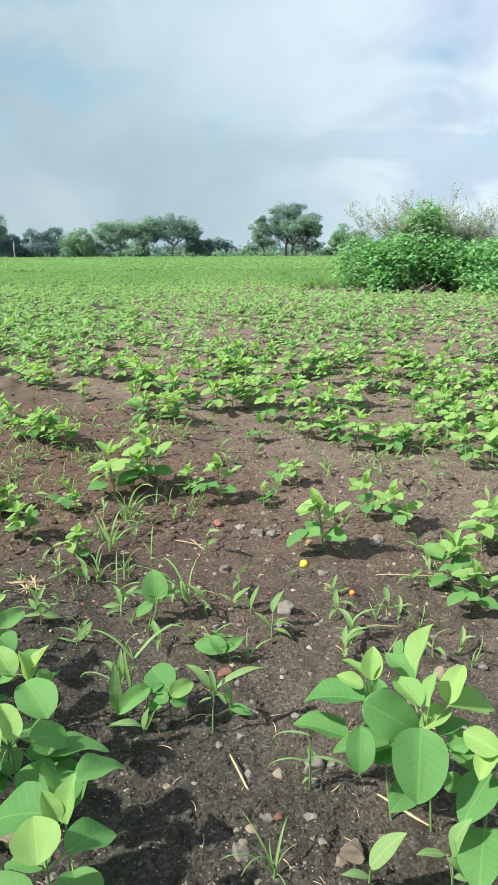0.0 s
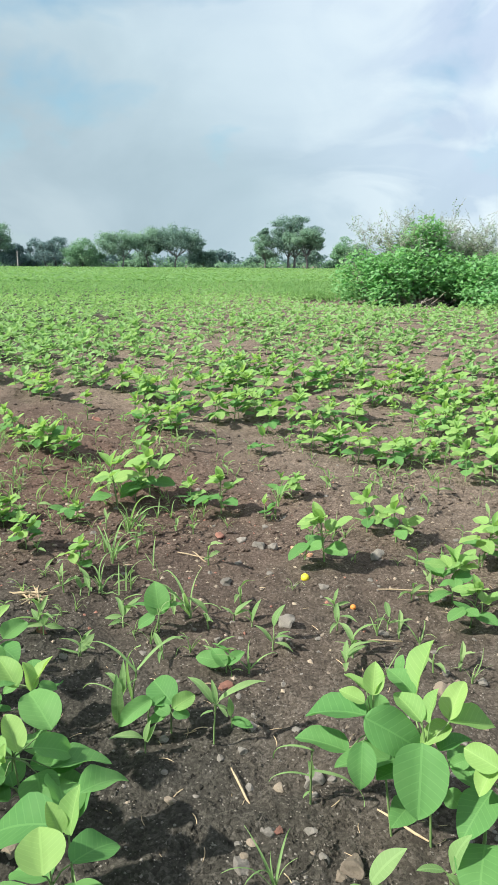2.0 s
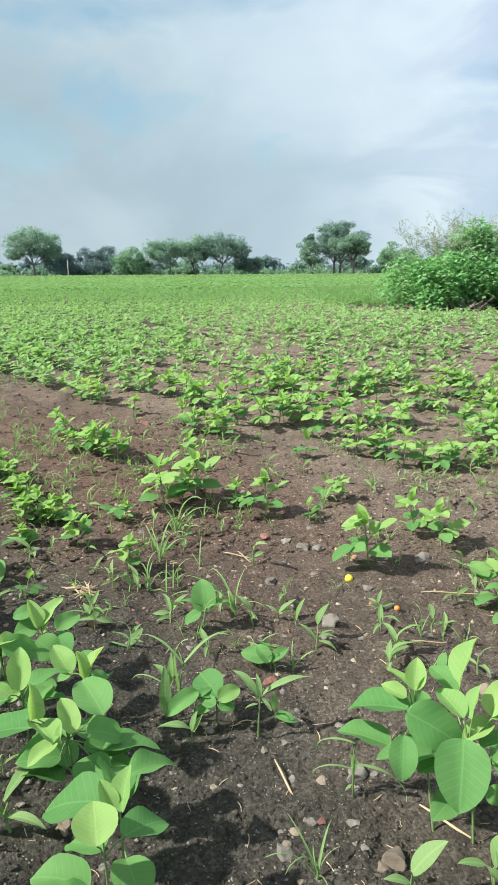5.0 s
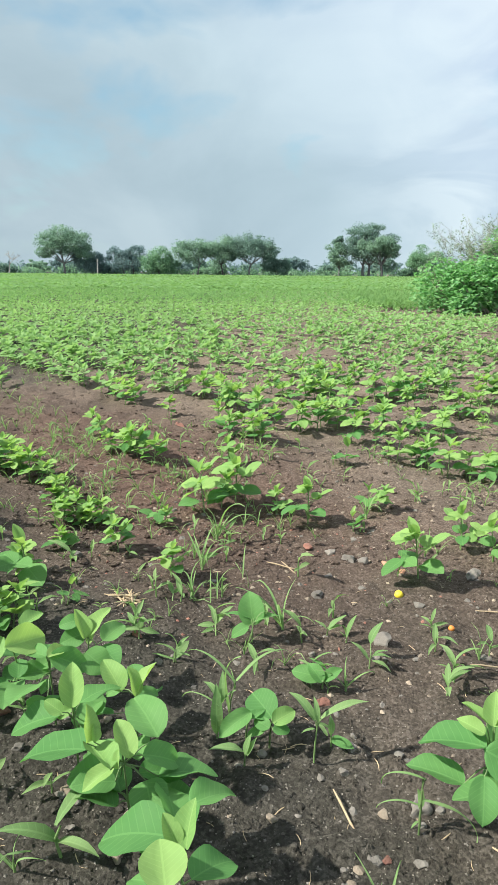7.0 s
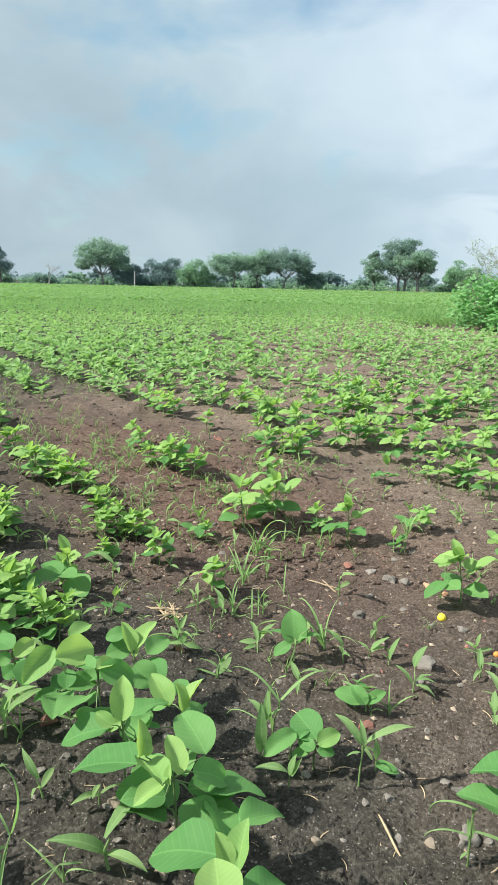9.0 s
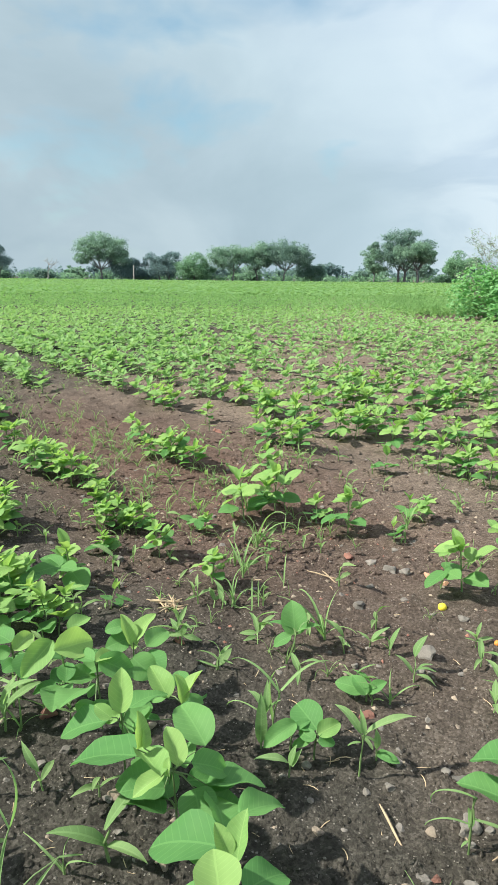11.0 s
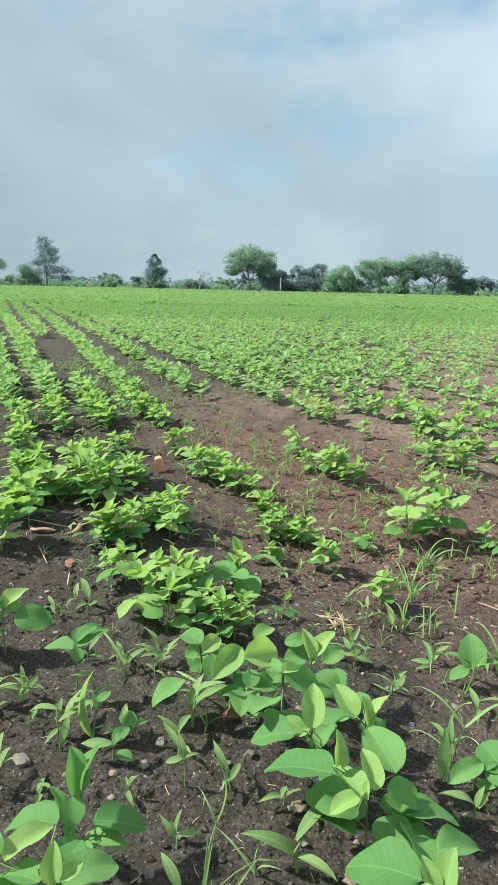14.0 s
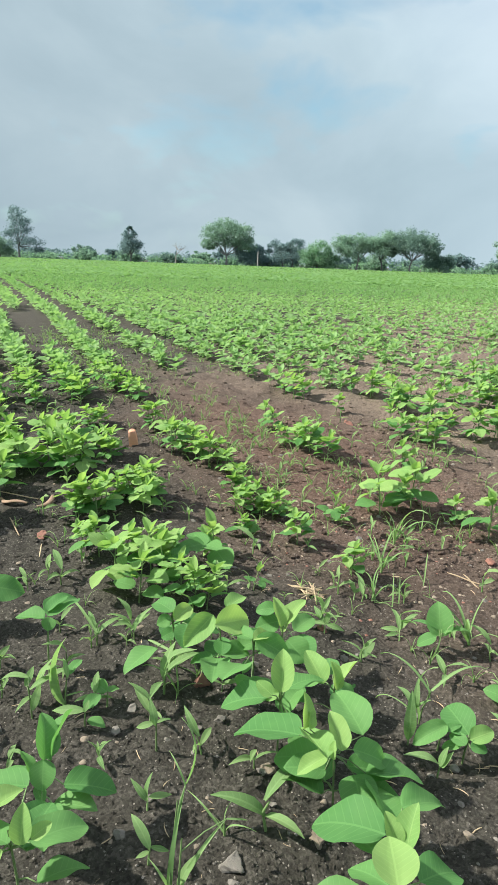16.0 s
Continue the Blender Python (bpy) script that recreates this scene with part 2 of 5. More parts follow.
def lattice(ix, iy, seed):
    h = (ix * 374761393 + iy * 668265263 + seed * 144665) & 0x7FFFFFFF
    h = ((h ^ (h >> 13)) * 1274126177) & 0x7FFFFFFF
    return ((h ^ (h >> 16)) & 0xFFFF) / 65535.0


def value_noise(x, y, seed=0):
    ix, iy = np.floor(x).astype(np.int64), np.floor(y).astype(np.int64)
    fx, fy = x - ix, y - iy
    fx, fy = fx * fx * (3 - 2 * fx), fy * fy * (3 - 2 * fy)
    a, b = lattice(ix, iy, seed), lattice(ix + 1, iy, seed)
    c, d = lattice(ix, iy + 1, seed), lattice(ix + 1, iy + 1, seed)
    return (a + (b - a) * fx) * (1 - fy) + (c + (d - c) * fx) * fy - 0.5


ROW_ANGLE = radians(42)
ALONG = np.array((-math.sin(ROW_ANGLE), math.cos(ROW_ANGLE)))
ACROSS = np.array((math.cos(ROW_ANGLE), math.sin(ROW_ANGLE)))
ROWS = [-0.11, 0.10, 0.30, 0.53, 0.90, 1.26, 1.55, 1.83, 2.12, 2.43]
ROWS = [-0.45 - 0.345 * i for i in range(60, -1, -1)] + ROWS + [2.43 + 0.345 * i for i in range(1, 420)]


def ground_height(x, y):
    """Tilled, crumbly soil: swells, clods and crumbs, calmer with distance."""
    x, y = np.asarray(x, float), np.asarray(y, float)
    r = np.hypot(x, y)
    calm = 1 / (1 + (r / 6) ** 2)
    swell = 0.030 * value_noise(x * 1.9, y * 1.9, 1) + 0.022 * value_noise(x * 5, y * 5, 2)
    clods = np.maximum(value_noise(x * 17, y * 17, 3), -0.05) * 0.018 + np.maximum(value_noise(x * 38, y * 38, 4), -0.1) * 0.010
    crumbs = value_noise(x * 85, y * 85, 5) * 0.006
    heaps = (np.maximum(value_noise(x * 8.5, y * 8.5, 6), -0.08) * 0.045 + np.maximum(value_noise(x * 15, y * 15, 7), -0.05) * 0.05) * np.clip((r - 1.8) / 1.5, 0, 1) / (1 + (r / 9) ** 2)
    return swell * calm + (clods + crumbs) * calm + heaps - 0.004


def mesh_of(name, verts, faces, mats, uvs=None, slots=None, smooth=False):
    """A mesh from arrays of places and of equal-sided faces (or a list of faces)."""
    me = bpy.data.meshes.new(name)
    me.from_pydata(np.asarray(verts, float).reshape(-1, 3).tolist(), [], faces if isinstance(faces, list) else faces.tolist())
    for m in mats if isinstance(mats, (list, tuple)) else [mats]:
        me.materials.append(m)
    if uvs is not None:
        layer = me.uv_layers.new(name="UVMap")
        loops = np.empty(len(me.loops), dtype=np.int32)
        me.loops.foreach_get("vertex_index", loops)
        layer.data.foreach_set("uv", np.asarray(uvs, np.float32)[loops].ravel())
    if slots is not None:
        me.polygons.foreach_set("material_index", np.asarray(slots, np.int32))
    if smooth:
        me.polygons.foreach_set("use_smooth", np.ones(len(me.polygons), dtype=bool))
    me.update()
    return me


def turn(rx=0.0, ry=0.0, rz=0.0):
    return np.array(Euler((rx, ry, rz)).to_matrix())


def to_sun(normal, share):
    """The turn that brings a leaf's face part of the way towards the sun, as soybean leaves do."""
    q = Vector(normal).rotation_difference(SUN_FROM)
    return np.array(Matrix.Rotation(q.angle * share, 3, q.axis)) if q.angle > 1e-4 else np.eye(3)


def leaf_shape(kind, along=6, across=2, droop=0.6, fold=0.35, wave=0.0, seed=0):
    """A leaf one metre long along +y from its stalk, its face up: places, faces, uv."""
    if along == 1:
        wide = {"ovate": 0.33, "lance": 0.12}.get(kind, 0.03)
        return np.array([(0, 0, 0), (wide, 0.45, 0.02), (0, 1, -0.12 * droop), (-wide, 0.45, 0.02)]), np.array([(0, 1, 2, 3)]), np.array([(0.5, 0), (0.9, 0.45), (0.5, 1), (0.1, 0.45)])
    s = 0.5 - 0.5 * np.cos(np.pi * np.linspace(0, 1, along + 1)) if kind == "ovate" and along > 3 else np.linspace(0, 1, along + 1)
    if kind == "ovate":
        u = np.where(s < 0.42, (0.42 - s) / 0.42, (s - 0.42) / 0.58)
        half = 0.36 * np.where(s < 0.42, np.sqrt(np.clip(1 - u ** 2.2, 0, 1)), np.clip(1 - u ** 2.0, 0, 1) ** 0.78)
    elif kind == "lance":
        half = 0.125 * np.sin(np.pi * np.clip(s * 0.96 + 0.03, 0, 1) ** 0.8) ** 0.9
    else:
        half = 0.026 * (1 - s ** 2.2) * (0.6 + 0.4 * np.minimum(1, s * 5))
    half[-1] = 0.004
    half[0] = max(half[0], 0.015 if kind != "blade" else 0.02)
    angle = droop * (s - 0.25 if kind != "blade" else s * s)
    step = np.diff(s)
    y = np.concatenate([[0], np.cumsum(np.cos(angle[:-1]) * step)])
    z = np.concatenate([[0], np.cumsum(-np.sin(angle[:-1]) * step)])
    verts, uvs = [], []
    for i in range(along + 1):
        for j in range(-across, across + 1):
            v = j / across
            ripple = wave * math.sin(seed + 9 * s[i] + 2.2 * v) * abs(v) * half[i]
            verts.append((v * half[i] * math.cos(fold * abs(v)), y[i] + 0.02 * abs(v) * math.sin(seed + 6 * s[i]), z[i] + abs(v) * half[i] * math.sin(fold) + ripple))
            uvs.append((0.5 + v * 0.5 * half[i] / 0.4, s[i]))
    w = 2 * across + 1
    faces = [(i * w + j, i * w + j + 1, (i + 1) * w + j + 1, (i + 1) * w + j) for i in range(along) for j in range(2 * across)]
    return np.array(verts), np.array(faces), np.array(uvs)


def tube(points, radii, sides=6):
    """A tapered tube along points."""
    points = [np.asarray(p, float) for p in points]
    verts, faces = [], []
    for i, (p, r) in enumerate(zip(points, radii)):
        d = points[min(i + 1, len(points) - 1)] - points[max(i - 1, 0)]
        d = d / (np.linalg.norm(d) + 1e-9)
        u = np.cross(d, (0.31, 0.9, 0.29) if abs(d[1]) < 0.9 else (1, 0, 0))
        u = u / np.linalg.norm(u)
        w = np.cross(d, u)
        for j in range(sides):
            a = 2 * math.pi * j / sides
            verts.append(p + r * (math.cos(a) * u + math.sin(a) * w))
    for i in range(len(points) - 1):
        for j in range(sides):
            a, b = i * sides + j, i * sides + (j + 1) % sides
            faces.append((a, b, b + sides, a + sides))
    return np.array(verts), np.array(faces)


def join(pieces):
    """Places, faces and uv of many pieces as one."""
    verts, faces, uvs, start = [], [], [], 0
    for v, f, *u in pieces:
        verts.append(v)
        faces.append(f + start)
        uvs.append(u[0] if u else np.full((len(v), 2), 0.3))
        start += len(v)
    return np.concatenate(verts), np.concatenate(faces), np.concatenate(uvs)


def part(name, data, parent, label=""):
    ob = new(name, data)
    ob.parent = parent
    return tagged(ob, label=label)


def root(name, m, label, category, group=""):
    ob = new(name)
    ob.empty_display_size = 0.03
    ob.matrix_world = m
    return tagged(ob, label, category, group)


def soybean(r, detail, lush=1.0, tiers=3, tip_leaves=2):
    """The parts of a young soybean plant about 1 high: a stem piece and leaf pieces (places, faces, uv, young).
    A pair of round first leaves, then leaves of three broad leaflets on long stalks, then the folded youngest ones."""
    along, across = detail
    leaves, stems = [], []
    lean = r.uniform(-0.12, 0.12, 2)
    wide = math.sqrt(lush)
    stem = [np.array((lean[0] * s * s, lean[1] * s * s, 0.72 * s)) for s in np.linspace(-0.12, 1, 5)]
    stems.append(tube(stem, np.linspace(0.015, 0.009, 5) * wide, 5))

    def leaflet(base, heading, pitch, size, droop, young=False, roll=0.0, slim=1.0):
        v, f, u = leaf_shape("ovate", along, across, droop, r.uniform(0.05, 0.3) + (0.3 if young and slim < 0.9 else 0), r.uniform(0.0, 0.2), r.uniform(0, 6))
        v = v * np.array((slim * r.uniform(0.9, 1.12), 1, 1)) * size
        m = turn(pitch, 0, heading) @ turn(0, roll, 0)
        leaves.append((v @ (to_sun(m[:, 2], r.uniform(0.1, 0.5) if slim > 0.8 else 0.15) @ m).T + base, f, u, young))

    spin = r.uniform(0, 6.28)
    for side in (0, math.pi):
        at = np.array((lean[0] * 0.1, lean[1] * 0.1, r.uniform(0.16, 0.24)))
        go = spin + side + r.uniform(-0.3, 0.3)
        tip = at + np.array((-math.sin(go), math.cos(go), 0.7)) * 0.09
        stems.append(tube([at, tip], (0.008, 0.006), 4))
        leaflet(tip, go, r.uniform(-0.1, 0.4), r.uniform(0.36, 0.44) * lush, r.uniform(0.2, 0.6), roll=r.uniform(-0.3, 0.3), slim=1.08)
    for tier in range(tiers):
        spread = tier / max(tiers - 1, 1)
        at = np.array((lean[0], lean[1], 0)) * (0.4 + 0.5 * spread) ** 2 + np.array((0, 0, 0.24 + 0.40 * spread))
        go = spin + 1.57 + tier * 2.4 + r.uniform(-0.5, 0.5)
        rise = r.uniform(0.45, 0.85) + 0.35 * spread
        reach = (0.25 - 0.11 * spread) * wide * r.uniform(0.8, 1.2)
        out = np.array((-math.sin(go) * math.cos(rise), math.cos(go) * math.cos(rise), math.sin(rise)))
        tip = at + out * reach
        stems.append(tube([at, at + out * reach * 0.5 + np.array((0, 0, 0.02)), tip], (0.009 * wide, 0.007 * wide, 0.005 * wide), 4))
        young = (spread > 0.3 or r.uniform(0, 1) < 0.5) and tiers > 1
        size = (0.40 - 0.08 * spread) * lush * r.uniform(0.85, 1.12)
        pitch = r.uniform(-0.35, 0.75) + 0.35 * spread
        leaflet(tip + out * 0.05, go, pitch + 0.05, size, r.uniform(0.15, 0.55), young, r.uniform(-0.4, 0.4))
        for hand in (-1, 1):
            leaflet(tip, go + hand * r.uniform(1.2, 1.75), pitch + r.uniform(-0.4, 0.35), size * r.uniform(0.8, 0.98), r.uniform(0.15, 0.5), young, hand * r.uniform(-0.3, 0.5))
    top = np.array((lean[0], lean[1], 0.72))
    for i in range(tip_leaves):
        leaflet(top, spin + 2.1 * i, r.uniform(0.85, 1.35), r.uniform(0.26, 0.38) * lush, 0.25, True, slim=0.75)
    return join(stems), leaves


def seedling(r, detail, pairs=2):
    """A broad-bladed weed seedling about 1 high with lance-shaped leaves."""
    along, across = detail
    stems = [tube([(0, 0, -0.15), (r.uniform(-0.05, 0.05), 0, 0.3), (r.uniform(-0.08, 0.08), r.uniform(-0.05, 0.05), 0.55)], (0.030, 0.024, 0.018), 5)]
    leaves, spin = [], r.uniform(0, 6.28)
    for i in range(pairs * 2 + 1):
        go = spin + i * (math.pi + r.uniform(-0.5, 0.5)) + (i // 2) * 1.2
        up = r.uniform(0.0, 0.7) + 0.25 * (i // 2)
        v, f, u = leaf_shape("lance", along, across, r.uniform(0.3, 1.5), r.uniform(0.2, 0.6), 0.1, r.uniform(0, 6))
        leaves.append(((v * r.uniform(0.55, 1.0)) @ turn(up, r.uniform(-0.4, 0.4), go).T + np.array((0, 0, 0.25 + 0.3 * (i // 2) / pairs)), f, u, i >= pairs * 2))
    return join(stems), leaves


def grass(r, detail, blades=6):
    along, across = detail
    leaves, spin = [], r.uniform(0, 6.28)
    for i in range(blades):
        go = spin + i * 2.4 + r.uniform(-0.4, 0.4)
        v, f, u = leaf_shape("blade", along + 2, across, r.uniform(0.8, 2.6), 0.4)
        leaves.append(((v * r.uniform(0.6, 1.15)) @ turn(r.uniform(0.75, 1.45), r.uniform(-0.4, 0.4), go).T + np.array((0, 0, 0.04)) + r.uniform(-0.02, 0.02, 3) * (1, 1, 0), f, u, False))
    stems = [tube([(0, 0, -0.12), (0, 0, 0.08), (0.01, 0.0, 0.22)], (0.026, 0.026, 0.018), 5)]
    return join(stems), leaves

# ---- ground: one sheet to the horizon, finest where the camera stands ----
rings = [0.0, 0.15]
while rings[-1] < 7:
    rings.append(rings[-1] * 1.0 + max(0.0075, rings[-1] * 0.0075))
while rings[-1] < 3000:
    rings.append(rings[-1] * 1.05)
rings = np.array(rings)
# bearings, left of straight ahead; the part of the field that lies before the camera is cut finer
bearings = np.concatenate([np.arange(-32, 66, 0.5), np.arange(66, 328, 3.0)]) * math.pi / 180
rr, bb = np.meshgrid(rings, bearings, indexing="ij")
gx, gy = -rr * np.sin(bb), rr * np.cos(bb)
gz = ground_height(gx, gy)
count = len(bearings)
i, j = np.meshgrid(np.arange(len(rings) - 1), np.arange(count), indexing="ij")
nj = (j + 1) % count
quads = np.stack([i * count + j, (i + 1) * count + j, (i + 1) * count + nj, i * count + nj], -1).reshape(-1, 4)
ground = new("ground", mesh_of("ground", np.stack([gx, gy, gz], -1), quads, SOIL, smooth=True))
tagged(ground, "dark brown crumbly tilled soil of a crop field, reddish in places", "ground", kind="structure")

# ---- plants that stand one by one ----
FINE = (7, 2)


def plant_model(name, maker, material_old, material_young, label, category, group, stem_label=""):
    """One model plant with its parts, to be copied."""
    stem, leaves = maker
    top = root(name, Matrix.Identity(4), label, category, group)
    v, f, u = stem
    part("stem", mesh_of("stem", v, f, STEM, u, smooth=True), top, stem_label)
    for v, f, u, young in leaves:
        part("leaf", mesh_of("leaf", v, f, material_young if young else material_old, u, smooth=True), top)
    return top


r = np.random.default_rng(3)
models = {
    "S": [plant_model("soybean_plant", soybean(r, FINE, r.uniform(1.0, 1.15), 3 + i % 3), SOY, SOY_YOUNG, "young bright green soybean plant with trifoliate leaves in bare soil", "plant", "soybean plants in rows") for i in range(9)],
    "R": [plant_model("soybean_seedling", soybean(r, FINE, 1.5, 1), SOY, SOY_YOUNG, "small green soybean seedling with rounded leaves in bare soil", "plant", "soybean seedlings") for i in range(4)],
    "N": [plant_model("weed_seedling", seedling(r, (6, 2), 1 + i % 2), WEED, WEED, "small green weed seedling with narrow pointed leaves", "weed", "weed seedlings") for i in range(7)],
    "G": [plant_model("grass_tuft", grass(r, (6, 1), 4 + i), WEED, WEED, "thin tuft of green grass with arching blades", "grass", "grass tufts") for i in range(5)],
}
used = {key: [False] * len(models[key]) for key in models}


def set_plant(kind, x, y, height, spin=None, which=None):
    which = int(rng.integers(len(models[kind]))) if which is None else which
    spin = (rng.uniform(-0.8, 0.8) if kind == "S" else rng.uniform(0, 6.28)) if spin is None else spin
    tall = {"S": 1.12, "R": 1.1, "N": 1.0, "G": 0.9}[kind]
    size = height / tall * (1.18 if kind == "N" else 1.0)
    m = Matrix.LocRotScale((x, y, float(ground_height(x, y)) + 0.002), Euler((rng.uniform(-0.1, 0.1), rng.uniform(-0.1, 0.1), spin)), (size,) * 3)
    if used[kind][which]:
        copy_thing(models[kind][which], Matrix.Identity(4)).matrix_basis = m
    else:
        models[kind][which].matrix_basis = m
        used[kind][which] = True


LABELS = {
    "S": ("soybean_plant", "young bright green soybean plant with trifoliate leaves in bare soil", "plant", "soybean plants in rows", 0.0015),
    "R": ("soybean_seedling", "small green soybean seedling with rounded leaves in bare soil", "plant", "soybean seedlings", 0.0015),
    "N": ("weed_seedling", "small green weed seedling with narrow pointed leaves", "weed", "weed seedlings", 0.0014),
    "G": ("grass_tuft", "thin tuft of green grass with arching blades", "grass", "grass tufts", 0.0014),
}
placed = []


def set_own(kind, x, y, leaves):
    """A plant whose leaves are posed one by one: how far out and which way each starts, its height, heading, pitch, length, width, roll (where it has one of its own) and sort."""
    name, label, category, group, thick = LABELS[kind]
    g = np.random.default_rng(int(abs(x * 1000) + abs(y * 7000)))
    floor = float(ground_height(x, y))
    top = root(name, Matrix.Translation((x, y, floor)), label, category, group)
    if kind == "S":
        middle = np.median([(o * math.cos(radians(a)), o * math.sin(radians(a)), z) for o, a, z, *_ in leaves], axis=0)
        for i in range(max(3, len(leaves) // 2)):
            go, out = g.uniform(0, 360), g.uniform(0.01, 0.034)
            px, py = middle[0] * 0.8 + out * math.cos(radians(go)), middle[1] * 0.8 + out * math.sin(radians(go))
            leaves = leaves + [(math.hypot(px, py), math.degrees(math.atan2(py, px)), middle[2] * g.uniform(0.45, 0.8), go, g.uniform(-20, 15), g.uniform(0.040, 0.058), g.uniform(0.95, 1.15), g.uniform(-20, 20), "o")]
    starts = np.array([(o * math.cos(radians(a)), o * math.sin(radians(a)), z) for o, a, z, *_ in leaves])
    crown = np.array((*np.median(starts[:, :2], axis=0), starts[:, 2].max() * 0.95))
    stem = [np.array((0, 0, -0.012)), crown * np.array((0.3, 0.3, 0.45)), crown]
    pieces = [tube(stem, (thick, thick * 0.85, thick * 0.6), 6)]
    for p, (o, a, z, heading, pitch, length, width, *last) in zip(starts, leaves):
        sort = last[-1]
        shape = {"o": "ovate", "l": "lance", "b": "blade"}[sort[0]]
        roll = radians(last[0]) if len(last) > 1 else g.uniform(-0.15, 0.15) + (0.5 * math.cos(radians(heading)) if shape == "ovate" else 0)
        young = sort.endswith("y")
        droop = {"o": 0.35 if young else g.uniform(0.4, 0.8), "l": g.uniform(0.5, 1.1), "b": g.uniform(1.3, 1.9)}[sort[0]]
        v, f, u = leaf_shape(shape, 12, 3 if shape == "ovate" else 1, droop, (0.5 if young else g.uniform(0.2, 0.45)), 0.10 if shape == "ovate" else 0.08, g.uniform(0, 6))
        end = v[-2 if shape != "ovate" else -4]
        v = v @ turn(-math.atan2(end[2], end[1])).T * (length * (1.0 if shape != "ovate" else 1.08 if young else 1.15) / math.hypot(end[1], end[2]))
        v = v * np.array((width * (0.92 if shape == "ovate" else 1.0), 1, 1)) @ turn(0, roll, 0).T
        v = v @ turn(radians(pitch)).T @ turn(0, 0, radians(heading - 90)).T + p
        mat = WEED if shape != "ovate" and kind in "NG" else SOY_YOUNG if young else SOY
        part("leaf", mesh_of("leaf", v, f, mat, u, smooth=True), top)
        low = stem[1] if p[2] < crown[2] * 0.6 else stem[1] * 0.35 + stem[2] * 0.65
        if np.linalg.norm(p - low) > 0.006:
            pieces.append(tube([low, (low + p) / 2 + np.array((0, 0, 0.004)), p], (thick * 0.6, thick * 0.5, thick * 0.42), 5))
    v, f, u = join(pieces)
    part("stem", mesh_of("stem", v, f, STEM, smooth=True), top)
    placed.append((x, y))


set_own("S", -0.243, 0.550, [
    (0.02, -69, 0.131, 126, 31, 0.039, 0.97, 5, "oy"), (0.041, -149, 0.146, 107, 63, 0.034, 1, 50, "oy"), (0.034, -147, 0.146, 106, 56, 0.018, 1.02, 40, "oy"),
    (0.048, -93, 0.141, 134, -6, 0.052, 0.95, 15, "oy"), (0.043, -171, 0.126, 169, -23, 0.078, 1.04, 5, "o"), (0.016, -5, 0.121, 38, -35, 0.043, 1.02, 30, "o"),
    (0.054, 69, 0.101, 128, 5, 0.062, 1, -10, "o"), (0.041, -86, 0.136, 98, 65, 0.017, 1.03, -40, "oy"), (0.012, 154, 0.086, 166, -19, 0.061, 1.02, -20, "o"),
    (0.028, -103, 0.126, -145, -26, 0.034, 0.99, -10, "oy"), (0.011, 8, 0.096, 27, -18, 0.049, 0.99, 20, "o"), (0.022, -22, 0.096, -63, -23, 0.038, 1.41, 10, "o"),
])
set_own("S", -0.171, 0.473, [
    (0.014, -123, 0.112, 164, -25, 0.072, 1.01, -10, "o"), (0.036, -83, 0.127, 139, 48, 0.027, 1, -10, "oy"), (0.038, -71, 0.127, 78, 54, 0.037, 1.02, -20, "oy"),
    (0.031, 86, 0.107, 48, -22, 0.054, 0.95, 0, "o"), (0.013, 124, 0.097, 116, -9, 0.062, 0.94, 30, "o"),
])
set_own("S", -0.165, 0.407, [
    (0.035, -83, 0.156, 110, 16, 0.036, 1.68, 0, "oy"), (0.025, -34, 0.146, 56, -25, 0.047, 1.01, 5, "o"), (0.011, -84, 0.126, 146, -25, 0.047, 1.01, 0, "o"),
])
set_own("S", -0.334, 0.637, [
    (0.034, -72, 0.124, 106, 50, 0.046, 0.97, 0, "oy"), (0.037, -89, 0.119, 167, 25, 0.023, 1.18, -40, "oy"), (0.025, -111, 0.104, -178, -26, 0.057, 1.03, -15, "o"),
    (0.016, -44, 0.114, 50, -6, 0.048, 1.03, -10, "o"), (0.012, -40, 0.074, 85, 0, 0.047, 1, -15, "o"), (0.029, 129, 0.089, -175, -15, 0.039, 0.9, 10, "o"),
    (0.016, -81, 0.109, -171, -30, 0.02, 1.15, -50, "oy"),
])
set_own("S", -0.281, 0.710, [
    (0.04, -98, 0.105, 137, 26, 0.046, 1.02, -10, "oy"), (0.04, -74, 0.1, 135, 61, 0.034, 0.94, 20, "oy"), (0.035, -67, 0.1, 59, 40, 0.039, 0.92, -30, "oy"),
    (0.029, 105, 0.075, 113, 11, 0.027, 1.22, -5, "o"), (0.007, -10, 0.08, 25, -27, 0.022, 1, 20, "o"), (0.018, 176, 0.08, -174, -27, 0.022, 1, -25, "o"),
])
set_own("S", -0.394, 0.714, [
    (0.012, -71, 0.113, 21, -32, 0.048, 1.01, 50, "o"), (0.044, 19, 0.103, -10, -36, 0.034, 1.54, 45, "o"), (0.016, -87, 0.113, 153, -17, 0.035, 1.01, -15, "o"),
    (0.011, 140, 0.063, -107, -34, 0.018, 1.14, -20, "o"), (0.018, -78, 0.113, 68, -9, 0.033, 0.99, 15, "oy"),
])
set_own("S", -0.389, 0.836, [
    (0.039, -78, 0.082, 131, 44, 0.043, 0.97, 20, "oy"), (0.035, -69, 0.082, 70, 23, 0.052, 1.02, -10, "oy"), (0.011, -165, 0.092, -176, -20, 0.03, 0.99, -45, "o"),
    (0.007, 155, 0.067, -155, -17, 0.034, 1.34, -45, "o"), (0.013, -71, 0.057, 85, 30, 0.02, 0.99, -10, "oy"),
])
